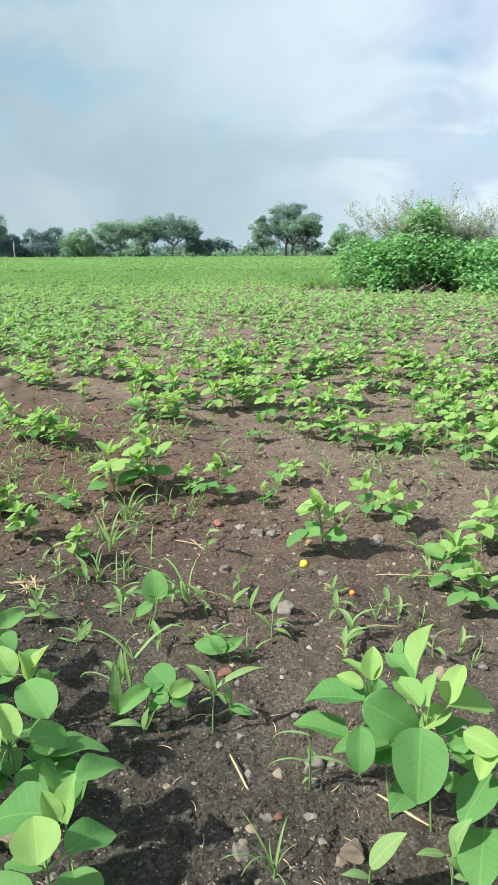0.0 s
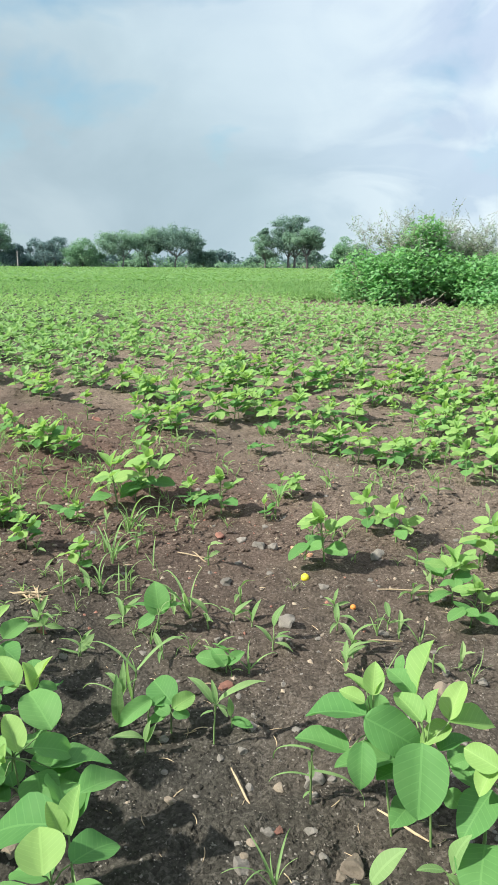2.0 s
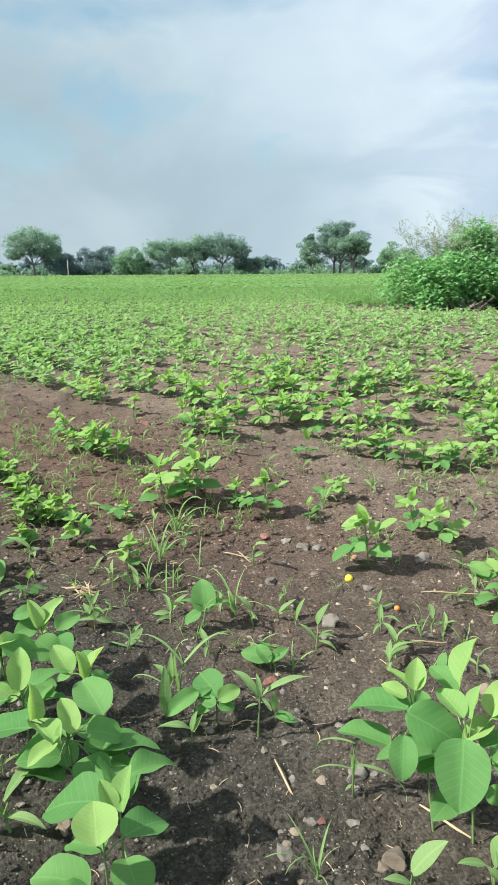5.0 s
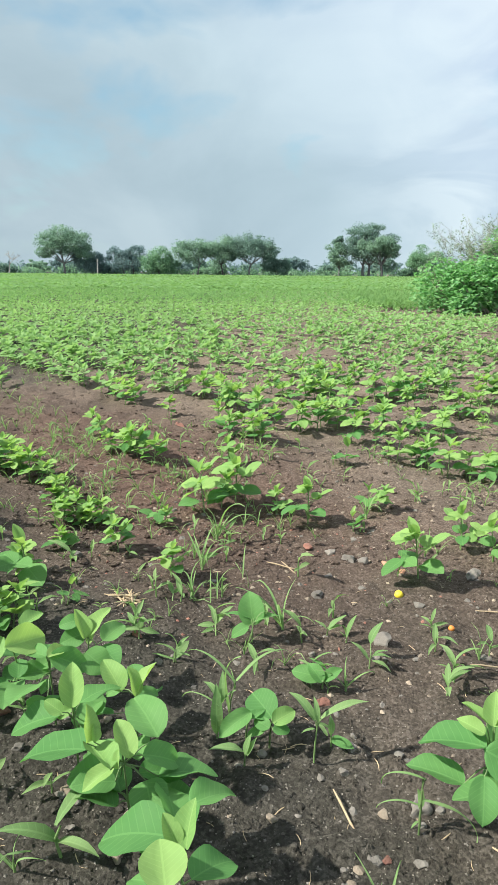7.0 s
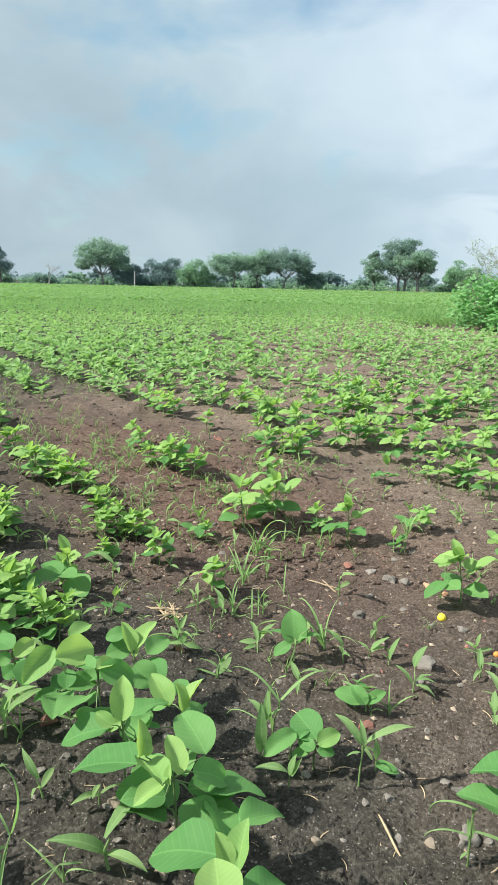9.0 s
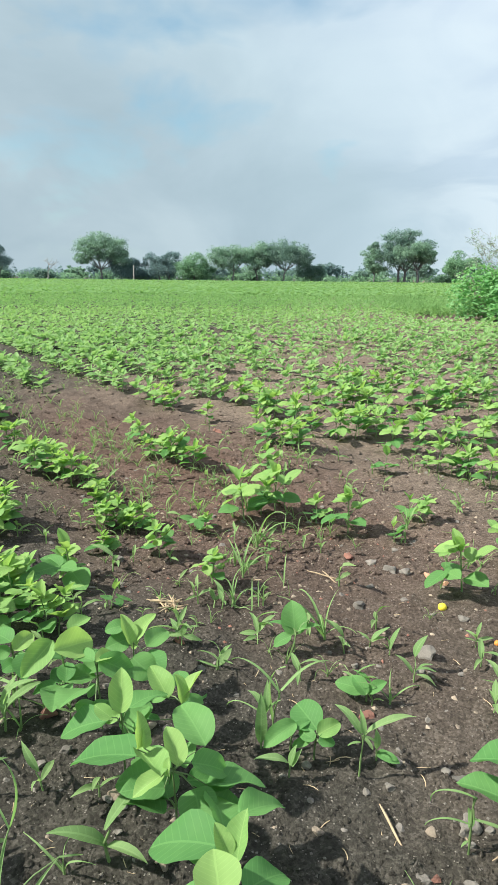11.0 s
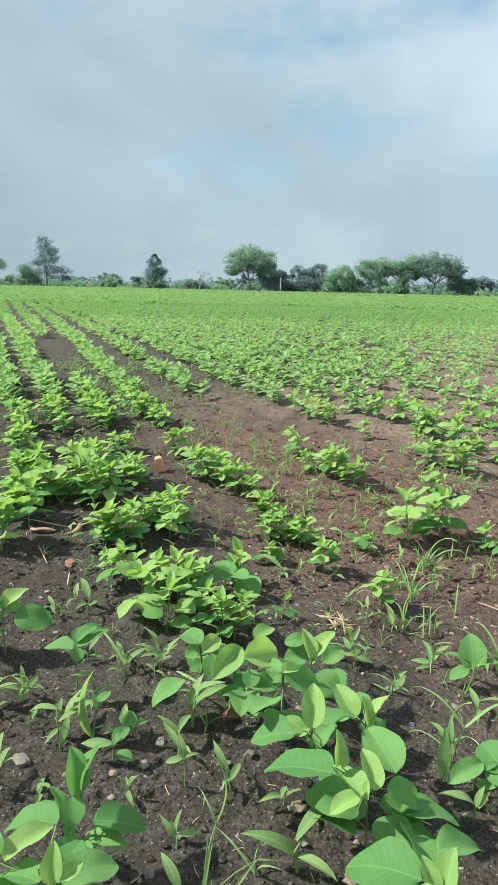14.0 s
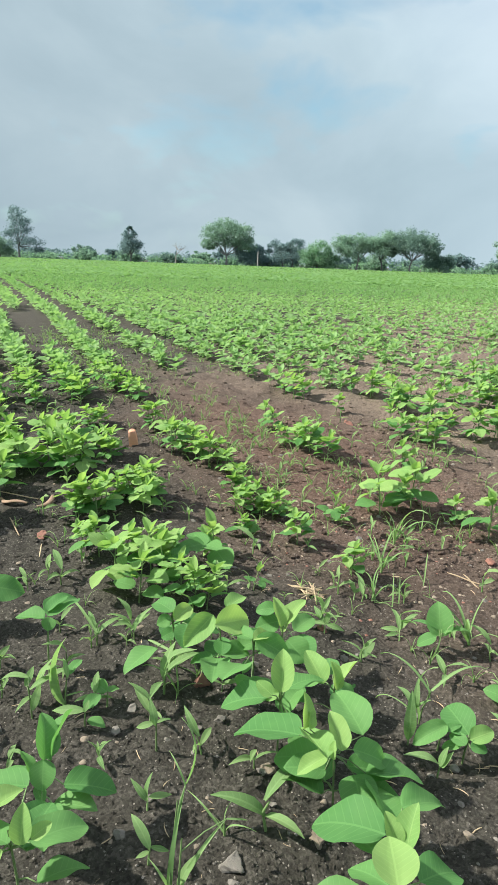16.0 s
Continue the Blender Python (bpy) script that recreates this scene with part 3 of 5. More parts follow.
set_own("S", -0.458, 0.756, [
    (0.065, -78, 0.13, 64, -14, 0.061, 1.08, 50, "oy"), (0.041, -89, 0.13, -124, -35, 0.053, 1, -40, "oy"), (0.04, -75, 0.07, 43, -14, 0.043, 1.03, 20, "o"),
    (0.043, -70, 0.07, 108, 23, 0.026, 1.33, 0, "o"), (0.042, -88, 0.06, -173, -19, 0.031, 1.02, -15, "o"), (0.005, 11, 0.12, 72, 0, 0.041, 1.03, 5, "oy"),
])
set_own("S", -0.539, 0.765, [
    (0.029, -74, 0.11, 150, -7, 0.042, 1.01, -15, "o"), (0.028, -78, 0.1, -153, -29, 0.021, 1.31, -55, "o"), (0.034, -68, 0.1, 75, 8, 0.036, 1.12, 35, "oy"),
    (0.049, -45, 0.1, -72, -37, 0.033, 1.5, 0, "o"), (0.015, -70, 0.07, -156, -31, 0.02, 1.3, -50, "o"),
])
set_own("S", -0.544, 0.438, [
    (0.019, -38, 0.1, 127, 37, 0.042, 0.99, 35, "o"), (0.024, -19, 0.1, 98, 24, 0.05, 0.87, -50, "o"), (0.02, -39, 0.1, -60, -54, 0.025, 1.48, 0, "o"),
    (0.015, -90, 0.08, 149, 23, 0.025, 1.03, 40, "o"), (0.016, -102, 0.075, 167, -10, 0.03, 1.05, 20, "o"), (0.01, -76, 0.06, -40, -32, 0.019, 1.01, -15, "o"),
])
set_own("S", -0.497, 0.342, [
    (0.034, -137, 0.13, 71, 0, 0.047, 0.95, -5, "oy"), (0.042, -141, 0.13, 152, 29, 0.031, 1.02, -5, "o"), (0.063, 119, 0.1, -170, -21, 0.056, 1.04, 5, "o"),
    (0.04, -33, 0.13, 61, -18, 0.049, 1.04, 5, "o"), (0.049, -45, 0.14, 117, 55, 0.03, 0.98, 0, "oy"), (0.034, -60, 0.13, 177, -20, 0.045, 1.04, 15, "o"),
    (0.041, -65, 0.13, -179, -47, 0.027, 1.12, -60, "oy"), (0.051, -36, 0.145, 59, 16, 0.018, 1.15, 30, "oy"),
])
set_own("S", -0.907, 0.749, [
    (0.007, -82, 0.085, 174, -8, 0.076, 1.02, 0, "o"), (0.011, -164, 0.085, 129, 27, 0.043, 1.02, -50, "oy"), (0.002, 151, 0.085, 85, 10, 0.059, 0.97, 0, "oy"),
    (0.02, 29, 0.075, 27, -15, 0.057, 1.04, 55, "o"), (0.016, -117, 0.07, -163, -18, 0.05, 1.05, -20, "o"), (0.004, 18, 0.08, 83, 0, 0.03, 0.99, 15, "o"),
])
set_own("R", -0.700, 0.666, [
    (0.007, 108, 0.1, 87, -5, 0.061, 0.99, 5, "o"), (0.002, -169, 0.1, 180, -12, 0.047, 0.95, -5, "o"), (0.014, 113, 0.105, 79, 8, 0.036, 0.96, -5, "o"),
    (0.007, 60, 0.1, -99, -64, 0.017, 1.7, -30, "o"),
])
set_own("S", 0.154, 0.555, [
    (0.04, 178, 0.15, -6, -30, 0.061, 1, 45, "o"), (0.051, -151, 0.14, -99, -55, 0.037, 1.04, 0, "o"), (0.038, 173, 0.15, 148, -23, 0.065, 1.07, 0, "o"),
    (0.036, 137, 0.16, 76, 52, 0.032, 1.12, 0, "oy"), (0.039, 163, 0.16, 153, 11, 0.027, 1, -25, "oy"), (0.043, 138, 0.16, 147, 22, 0.027, 0.92, 10, "oy"),
    (0.035, 135, 0.16, 37, 42, 0.022, 0.99, -30, "oy"),
])
set_own("S", 0.193, 0.542, [
    (0.056, 105, 0.15, 55, 42, 0.06, 0.95, -40, "oy"), (0.056, 107, 0.15, 121, 8, 0.038, 1.01, -10, "o"), (0.021, 159, 0.15, 116, 7, 0.042, 1.02, -10, "oy"),
    (0.014, 147, 0.15, 58, 48, 0.033, 0.95, -40, "oy"), (0.094, 105, 0.15, 66, 52, 0.019, 1, -30, "o"), (0.03, -148, 0.145, -104, -51, 0.058, 1.27, 0, "o"),
    (0.021, 52, 0.14, -159, -25, 0.036, 1, -10, "oy"), (0.014, 49, 0.15, 55, 27, 0.044, 0.98, -15, "oy"), (0.013, 46, 0.15, 13, -16, 0.053, 0.99, 10, "oy"),
    (0.003, 123, 0.12, 30, -7, 0.042, 0.93, -10, "o"), (0.01, -47, 0.08, -39, -36, 0.017, 1.7, 35, "o"),
])
set_own("S", 0.240, 0.524, [
    (0.025, -102, 0.14, 131, 0, 0.035, 1.18, -40, "oy"), (0.012, -94, 0.14, -141, -43, 0.037, 0.99, 5, "oy"), (0.013, -103, 0.105, -139, -29, 0.051, 0.98, 0, "o"),
    (0.023, 150, 0.12, 172, -32, 0.019, 1.16, -40, "o"), (0.029, -98, 0.12, 3, -36, 0.034, 1.19, 55, "o"),
])
set_own("R", -0.108, 0.732, [
    (0.008, -67, 0.050, 126, 6, 0.045, 1.3, "o"), (0.018, -74, 0.050, 37, 9, 0.032, 1.2, "oy"), (0.021, -87, 0.045, 148, 0, 0.022, 1.1, "o"),
    (0.026, -77, 0.045, 27, -14, 0.021, 1.2, "o"), (0.016, -105, 0.040, -172, -25, 0.023, 0.8, "o"),
])
set_own("R", -0.141, 0.739, [
    (0.015, -58, 0.050, -148, -27, 0.045, 0.8, "o"), (0.019, -65, 0.045, 35, 14, 0.020, 0.8, "o"),
])
set_own("N", -0.049, 0.704, [
    (0.004, -104, 0.065, 143, 25, 0.047, 1.1, "l"), (0.007, -63, 0.065, 111, 56, 0.030, 1.1, "l"), (0.008, 0, 0.065, 24, 9, 0.067, 0.8, "l"),
    (0.005, -37, 0.060, 7, -32, 0.019, 1.2, "l"), (0.001, -90, 0.050, -167, -16, 0.018, 1, "l"),
])
set_own("N", -0.026, 0.740, [
    (0.001, -90, 0.010, -22, -4, 0.027, 0.7, "o"), (0.018, -96, 0.030, 108, 76, 0.026, 1.6, "l"), (0.010, -127, 0.020, 137, 26, 0.023, 1.2, "l"),
])
set_own("N", -0.137, 0.692, [
    (0.005, -101, 0.025, -169, 7, 0.043, 1.2, "l"), (0.009, -77, 0.025, 45, 68, 0.027, 1.6, "l"), (0.012, -66, 0.025, 42, 53, 0.025, 1.3, "l"),
])
set_own("G", -0.179, 0.732, [
    (0.003, -90, 0.010, 98, 77, 0.067, 1, "l"), (0.004, 34, 0.050, 167, 0, 0.054, 1, "b"), (0.014, 82, 0.050, 137, 16, 0.037, 1.2, "l"),
    (0.022, 82, 0.040, 90, 69, 0.043, 1, "l"), (0.029, 86, 0.030, -13, 54, 0.037, 1.2, "l"),
])
set_own("G", -0.170, 0.784, [
    (0.002, -27, 0.010, -29, 79, 0.095, 1.4, "b"), (0.026, -62, 0.070, 150, 10, 0.087, 1.2, "b"), (0.023, -56, 0.070, 35, 13, 0.086, 1.1, "b"),
    (0.024, -60, 0.060, 123, 45, 0.028, 1.6, "b"),
])
set_own("R", -0.156, 0.969, [
    (0.003, 72, 0.030, 108, 55, 0.049, 1.2, "o"), (0.007, -146, 0.030, -175, -36, 0.031, 1, "o"), (0.007, -27, 0.040, 27, 0, 0.048, 1.1, "l"),
    (0.006, 121, 0.040, 167, 0, 0.046, 1, "l"), (0.009, -13, 0.035, 59, 29, 0.031, 1, "l"),
])
set_own("N", 0.035, 0.916, [
    (0.003, 135, 0.015, 148, 32, 0.038, 1.2, "l"), (0.025, 85, 0.030, 38, 51, 0.039, 1.5, "l"), (0.004, 63, 0.020, -16, 9, 0.034, 1.1, "l"),
    (0.004, -14, 0.015, -21, -18, 0.033, 1.2, "l"), (0.010, 66, 0.015, -2, 31, 0.029, 1, "l"),
])
set_own("N", -0.030, 1.024, [
    (0.016, -94, 0.020, 156, 22, 0.026, 1.3, "l"), (0.016, -86, 0.020, 26, 30, 0.040, 1.3, "l"), (0.020, -81, 0.020, 32, 0, 0.031, 1, "l"),
])
set_own("N", 0.002, 0.993, [
    (0.002, -90, 0.010, 18, 68, 0.043, 1.3, "l"), (0.003, -135, 0.010, 175, 42, 0.015, 1, "l"), (0.002, 90, 0.010, 157, 69, 0.021, 1, "l"),
])
set_own("R", -0.038, 0.863, [
    (0.015, -94, 0.020, 137, 30, 0.030, 1, "o"), (0.009, -77, 0.020, 10, 33, 0.028, 0.9, "o"), (0.006, 0, 0.030, 153, 18, 0.033, 1, "l"),
    (0.007, -117, 0.020, 162, 0, 0.041, 0.9, "o"),
])
set_own("G", 0.068, 0.598, [
    (0.008, -83, 0.080, 159, -28, 0.053, 1.3, "b"), (0.004, -76, 0.050, -3, -38, 0.075, 1.3, "b"), (0.002, -153, 0.040, 178, -12, 0.047, 1.2, "b"),
    (0.005, 101, 0.030, -141, 78, 0.031, 1.3, "l"), (0.003, 108, 0.015, -148, -28, 0.011, 1.2, "l"),
])
set_own("N", 0.115, 0.479, [
    (0.012, -99, 0.030, 10, 46, 0.048, 1.9, "l"), (0.014, -107, 0.020, -176, 11, 0.027, 1.6, "l"), (0.009, -96, 0.020, -34, 43, 0.015, 1.4, "l"),
])
set_own("N", 0.193, 0.469, [
    (0.006, -141, 0.050, 14, 68, 0.043, 2, "l"), (0.013, -171, 0.050, 180, 0, 0.026, 1.8, "l"), (0.013, -153, 0.050, -29, -39, 0.024, 1.7, "l"),
    (0.009, -117, 0.030, -17, 0, 0.024, 1.6, "l"),
])
set_own("N", 0.235, 0.489, [
    (0.018, -124, 0.030, 174, 0, 0.018, 1.5, "l"), (0.017, -123, 0.030, 162, 83, 0.025, 1.5, "l"), (0.016, -117, 0.030, 6, 45, 0.014, 1.5, "l"),
    (0.018, -117, 0.030, -6, -48, 0.013, 1.4, "l"),
])
set_own("G", -0.684, 0.772, [
    (0.032, -56, 0.04, 152, 12, 0.1, 0.99, -15, "b"), (0.002, -44, 0.02, 68, 11, 0.052, 0.99, -5, "l"), (0.002, -69, 0.02, 140, 39, 0.032, 0.98, 10, "l"),
])
set_own("N", -0.633, 0.803, [
    (0.005, -58, 0.02, 83, 15, 0.058, 0.95, -15, "l"), (0.005, -68, 0.02, 165, 7, 0.041, 0.99, 0, "l"), (0.009, -54, 0.02, 104, 34, 0.018, 1.25, 5, "l"),
])
set_own("G", -0.537, 0.741, [
    (0.004, -65, 0.04, 146, -16, 0.07, 1.29, -45, "b"), (0.002, -67, 0.04, 64, -40, 0.031, 1.7, 60, "b"), (0.001, 6, 0.01, -84, 87, 0.05, 1.7, 15, "b"),
])
set_own("N", -0.632, 0.608, [
    (0.001, 106, 0.005, -19, 86, 0.105, 0.91, 30, "l"), (0.007, 35, 0.05, 87, 11, 0.026, 0.96, -10, "o"), (0.004, -13, 0.02, 72, -20, 0.029, 1.7, 50, "b"),
    (0.008, -13, 0.05, 141, 48, 0.027, 1.08, -5, "l"),
])
set_own("N", -0.665, 0.580, [
    (0.008, -46, 0.02, 90, 55, 0.037, 1.25, 20, "l"), (0.005, -57, 0.05, 62, 0, 0.042, 1.06, 0, "l"), (0.02, 147, 0.04, 101, 31, 0.029, 1.49, 15, "l"),
    (0.024, 135, 0.05, -169, -13, 0.043, 1.04, -10, "l"),
])
set_own("N", -0.585, 0.584, [
    (0.008, -50, 0.03, -173, -12, 0.048, 1.04, -45, "l"), (0.005, -47, 0.03, 72, 12, 0.025, 1.01, 15, "o"), (0.005, 2, 0.01, 4, -12, 0.023, 1.03, 5, "o"),
    (0.012, -53, 0.03, 94, 39, 0.016, 1.68, 15, "l"),
])
set_own("R", -0.583, 0.637, [
    (0.002, -41, 0.025, 158, 0, 0.029, 1, -30, "o"), (0.003, -12, 0.025, 77, -16, 0.018, 0.97, 10, "o"), (0.004, 161, 0.02, 157, 0, 0.011, 1.46, -30, "o"),
])
set_own("N", -0.479, 0.584, [
    (0.01, -70, 0.045, 136, 49, 0.033, 1.18, -5, "l"), (0.005, -102, 0.045, -166, -24, 0.025, 1.42, -50, "l"), (0.005, -61, 0.045, 60, -13, 0.023, 1.04, 5, "l"),
])
set_own("N", -0.446, 0.497, [
    (0.004, 117, 0.01, 170, 40, 0.031, 1, -30, "l"), (0.005, 102, 0.015, 40, -10, 0.028, 1.07, 40, "l"), (0.008, 113, 0.01, 77, 73, 0.031, 1.01, -15, "l"),
])
set_own("N", -0.412, 0.435, [
    (0.008, -52, 0.03, 154, 32, 0.038, 1.19, -15, "l"), (0.007, -41, 0.03, 33, -27, 0.022, 1.08, 40, "l"), (0.003, -34, 0.02, -145, -20, 0.015, 1.42, -35, "l"),
])
set_own("G", -0.376, 0.409, [
    (0.008, 112, 0.005, 85, 72, 0.11, 1.04, 15, "b"), (0.039, 90, 0.11, 138, 81, 0.071, 1.02, 25, "b"), (0.037, 89, 0.11, 149, 34, 0.036, 1.12, -15, "b"),
    (0.007, 107, 0.01, -179, 52, 0.038, 1.7, -35, "b"),
])
set_own("G", -0.368, 0.414, [
    (0.014, 109, 0.005, 45, 52, 0.082, 1.35, 35, "b"), (0.058, 57, 0.07, 42, -24, 0.025, 1.7, 45, "b"), (0.007, 111, 0.01, 58, 53, 0.038, 1.02, 15, "l"),
])
set_own("G", -0.295, 1.249, [
    (0.006, 100, 0.005, 82, 22, 0.120, 0.8, 0, "b"), (0.007, 108, 0.02, 121, 20, 0.085, 0.8, -20, "b"), (0.008, 80, 0.02, 40, 0, 0.043, 1, 55, "l"),
    (0.002, 58, 0.02, 115, 24, 0.075, 0.9, -10, "b"),
])
set_own("N", -0.320, 1.088, [
    (0.012, 92, 0.01, 124, 27, 0.033, 1.18, -10, "l"), (0.017, 91, 0.01, 23, 37, 0.017, 1.7, 55, "l"),
])
set_own("G", -0.287, 1.102, [
    (0.005, -90, 0.005, 64, 22, 0.050, 0.9, 30, "b"), (0.005, -90, 0.005, 88, 32, 0.070, 0.9, 5, "b"), (0.042, -18, 0.005, 99, 36, 0.07, 0.85, 0, "b"),
    (0.05, 7, 0.005, 98, 32, 0.060, 0.9, 0, "b"),
])
set_own("N", -0.343, 0.940, [
    (0.005, 100, 0.015, -175, -7, 0.042, 1.02, -20, "l"), (0.007, 93, 0.015, 66, 57, 0.024, 1.61, 25, "l"), (0.007, 85, 0.015, 9, -17, 0.034, 1.18, 50, "l"),
    (0.007, 117, 0.015, 133, 22, 0.039, 1.03, -20, "l"),
])
set_own("N", -0.221, 0.990, [
    (0.014, 99, 0.015, 114, 33, 0.037, 1.09, -5, "l"), (0.017, 92, 0.015, 56, 19, 0.046, 1.03, 0, "l"), (0.014, 107, 0.015, 178, -9, 0.031, 1.26, -50, "l"),
    (0.011, 109, 0.01, -153, -12, 0.025, 1.24, -45, "l"),
])
set_own("N", -0.274, 0.895, [
    (0.005, 91, 0.005, 59, 22, 0.039, 1.58, 30, "l"), (0.008, 83, 0.005, 37, 0, 0.013, 1.7, 50, "l"), (0.002, 99, 0.005, 163, 0, 0.04, 1.7, -45, "b"),
])
set_own("G", -0.200, 1.208, [
    (0, 127, 0.005, 91, 34, 0.072, 0.9, 0, "b"), (0.005, 110, 0.005, 127, 25, 0.033, 1.0, -30, "b"),
])


SOY_OUTER = [
    (-2.302, 2.4, 0.11), (-2.282, 2.899, 0.093), (-2.225, 2.527, 0.098), (-2.128, 2.52, 0.097), (-2.092, 2.242, 0.107),
    (-2.062, 2.144, 0.111), (-2, 2.309, 0.128), (-1.988, 2.844, 0.095), (-1.985, 2.527, 0.117), (-1.944, 2.585, 0.11),
    (-1.895, 2.465, 0.145), (-1.886, 2.218, 0.099), (-1.858, 2.73, 0.128), (-1.812, 1.901, 0.121), (-1.791, 1.833, 0.139),
    (-1.778, 2.394, 0.121), (-1.769, 2.646, 0.096), (-1.714, 2.606, 0.127), (-1.632, 2.569, 0.114), (-1.58, 2.559, 0.1),
    (-1.508, 2.029, 0.089), (-1.503, 1.56, 0.145), (-1.477, 1.734, 0.115), (-1.474, 1.812, 0.102), (-1.47, 1.403, 0.069),
    (-1.461, 2.055, 0.085), (-1.458, 1.464, 0.145), (-1.397, 1.508, 0.095), (-1.379, 1.444, 0.138), (-1.376, 1.341, 0.132),
]
SOY_LEFT = [
    (-1.342, 1.686, 0.142), (-1.313, 1.55, 0.145), (-1.296, 1.28, 0.126), (-1.263, 2.097, 0.127), (-1.261, 1.15, 0.134),
    (-1.247, 1.706, 0.095), (-1.24, 1.503, 0.145), (-1.209, 1.516, 0.138), (-1.192, 1.666, 0.11), (-1.179, 1.723, 0.094),
    (-1.13, 1.701, 0.093), (-1.077, 1.972, 0.082), (-1.056, 1.816, 0.124), (-1.042, 1.249, 0.104), (-1.011, 1.265, 0.134),
    (-1.005, 1.861, 0.106), (-0.995, 1.364, 0.07), (-0.989, 1.303, 0.106), (-0.971, 1.396, 0.087), (-0.929, 1.383, 0.127),
    (-0.929, 1.414, 0.102), (-0.904, 1.764, 0.11), (-0.893, 1.08, 0.079), (-0.882, 1.782, 0.092), (-0.867, 1.073, 0.13),
    (-0.776, 1.059, 0.145), (-0.771, 1.614, 0.084), (-0.755, 0.953, 0.145), (-0.752, 2.052, 0.076), (-0.744, 1.635, 0.076),
]
SOY_MIDDLE = [
    (-0.728, 1.043, 0.145), (-0.702, 1.082, 0.113), (-0.687, 2.033, 0.088), (-0.686, 0.918, 0.145), (-0.686, 1.01, 0.145),
    (-0.68, 1.456, 0.084), (-0.655, 1.496, 0.078), (-0.654, 1.182, 0.099), (-0.64, 1.996, 0.114), (-0.631, 0.984, 0.116),
    (-0.629, 1.488, 0.077), (-0.624, 1.321, 0.078), (-0.596, 1.505, 0.069), (-0.581, 0.937, 0.121), (-0.564, 1.924, 0.097),
    (-0.556, 0.93, 0.119), (-0.499, 2.88, 0.145), (-0.49, 1.301, 0.107), (-0.422, 1.474, 0.073), (-0.413, 2.795, 0.13),
    (-0.343, 1.186, 0.085), (-0.341, 1.559, 0.145), (-0.329, 1.951, 0.1), (-0.307, 1.629, 0.106), (-0.304, 2.62, 0.144),
    (-0.296, 2.728, 0.145), (-0.275, 1.674, 0.145), (-0.237, 2.966, 0.114),
]
SOY_RIGHT = [
    (-0.161, 3.723, 0.128), (-0.157, 1.61, 0.075), (-0.124, 2.414, 0.128), (-0.075, 1.55, 0.118), (-0.061, 2.426, 0.128),
    (-0.048, 2.521, 0.128), (0.028, 3.643, 0.128), (0.047, 2.59, 0.106), (0.063, 2.314, 0.11), (0.091, 2.484, 0.128),
    (0.108, 1.637, 0.075), (0.13, 3.569, 0.126), (0.153, 1.231, 0.128), (0.204, 2.111, 0.126), (0.208, 2.624, 0.094),
    (0.267, 2.11, 0.079), (0.27, 3.187, 0.128), (0.275, 1.427, 0.102), (0.328, 1.346, 0.098), (0.337, 3.243, 0.128),
    (0.339, 1.953, 0.128), (0.379, 1.093, 0.106), (0.385, 1.005, 0.094), (0.401, 2.437, 0.115), (0.406, 1.998, 0.086),
    (0.415, 2.546, 0.105), (0.482, 1.232, 0.128), (0.496, 2.03, 0.079), (0.508, 3.423, 0.109), (0.596, 3.42, 0.12),
    (0.621, 1.781, 0.118), (0.651, 1.912, 0.075), (0.654, 2.315, 0.098), (0.663, 2.466, 0.091), (0.727, 1.855, 0.128),
    (0.751, 3.231, 0.128), (0.774, 2.404, 0.102), (0.775, 2.05, 0.099), (0.82, 3.172, 0.128), (0.884, 2.467, 0.089),
    (0.942, 2.846, 0.091), (1.008, 3.408, 0.107),
]
SOY_SMALL = [
    (-0.634, 1.151, 0.11), (-0.63, 1.322, 0.06), (-0.508, 1.049, 0.05), (-0.451, 1.488, 0.069), (-0.161, 1.632, 0.063),
    (0.036, 1.5, 0.05), (0.036, 2.063, 0.077), (0.084, 1.681, 0.061),
]
WEEDS_LEFT = [
    (-0.868, 0.937, 0.063), (-0.805, 0.606, 0.045), (-0.785, 0.661, 0.046), (-0.695, 0.789, 0.04), (-0.639, 0.807, 0.05),
    (-0.536, 0.54, 0.035), (-0.518, 0.684, 0.069), (-0.421, 0.594, 0.035), (-0.352, 0.599, 0.035), (-0.352, 0.951, 0.049),
    (-0.311, 0.522, 0.055),
    (-0.823, 0.619, 0.05), (-0.788, 0.65, 0.05), (-0.679, 0.685, 0.055), (-0.671, 0.604, 0.06), (-0.6, 0.628, 0.04), (-0.735, 0.604, 0.045),
    (-0.693, 0.491, 0.05), (-0.632, 0.493, 0.04), (-0.914, 0.96, 0.05), (-0.511, 0.627, 0.06), (-0.767, 0.79, 0.04), (-0.912, 0.892, 0.04),
]
WEEDS_RIGHT = [
    (-0.305, 1.094, 0.042), (-0.271, 0.898, 0.038), (-0.226, 1.02, 0.047), (-0.139, 0.891, 0.035), (-0.073, 0.988, 0.038),
    (-0.053, 0.872, 0.037), (0.150, 1.045, 0.030), (0.145, 0.86, 0.035), (0.149, 0.989, 0.035), (0.163, 0.899, 0.043),
    (0.236, 0.985, 0.035),
]
GRASSES = [
    (-0.501, 0.692, 0.057), (-0.353, 0.502, 0.05), (-0.29, 1.242, 0.078), (-0.284, 1.111, 0.066), (-0.284, 1.401, 0.105),
    (-0.246, 1.155, 0.05), (-0.108, 1.025, 0.09), (-0.003, 0.861, 0.053), (0.023, 0.49, 0.05), (0.073, 1.596, 0.088),
    (0.406, 1.26, 0.054),
]
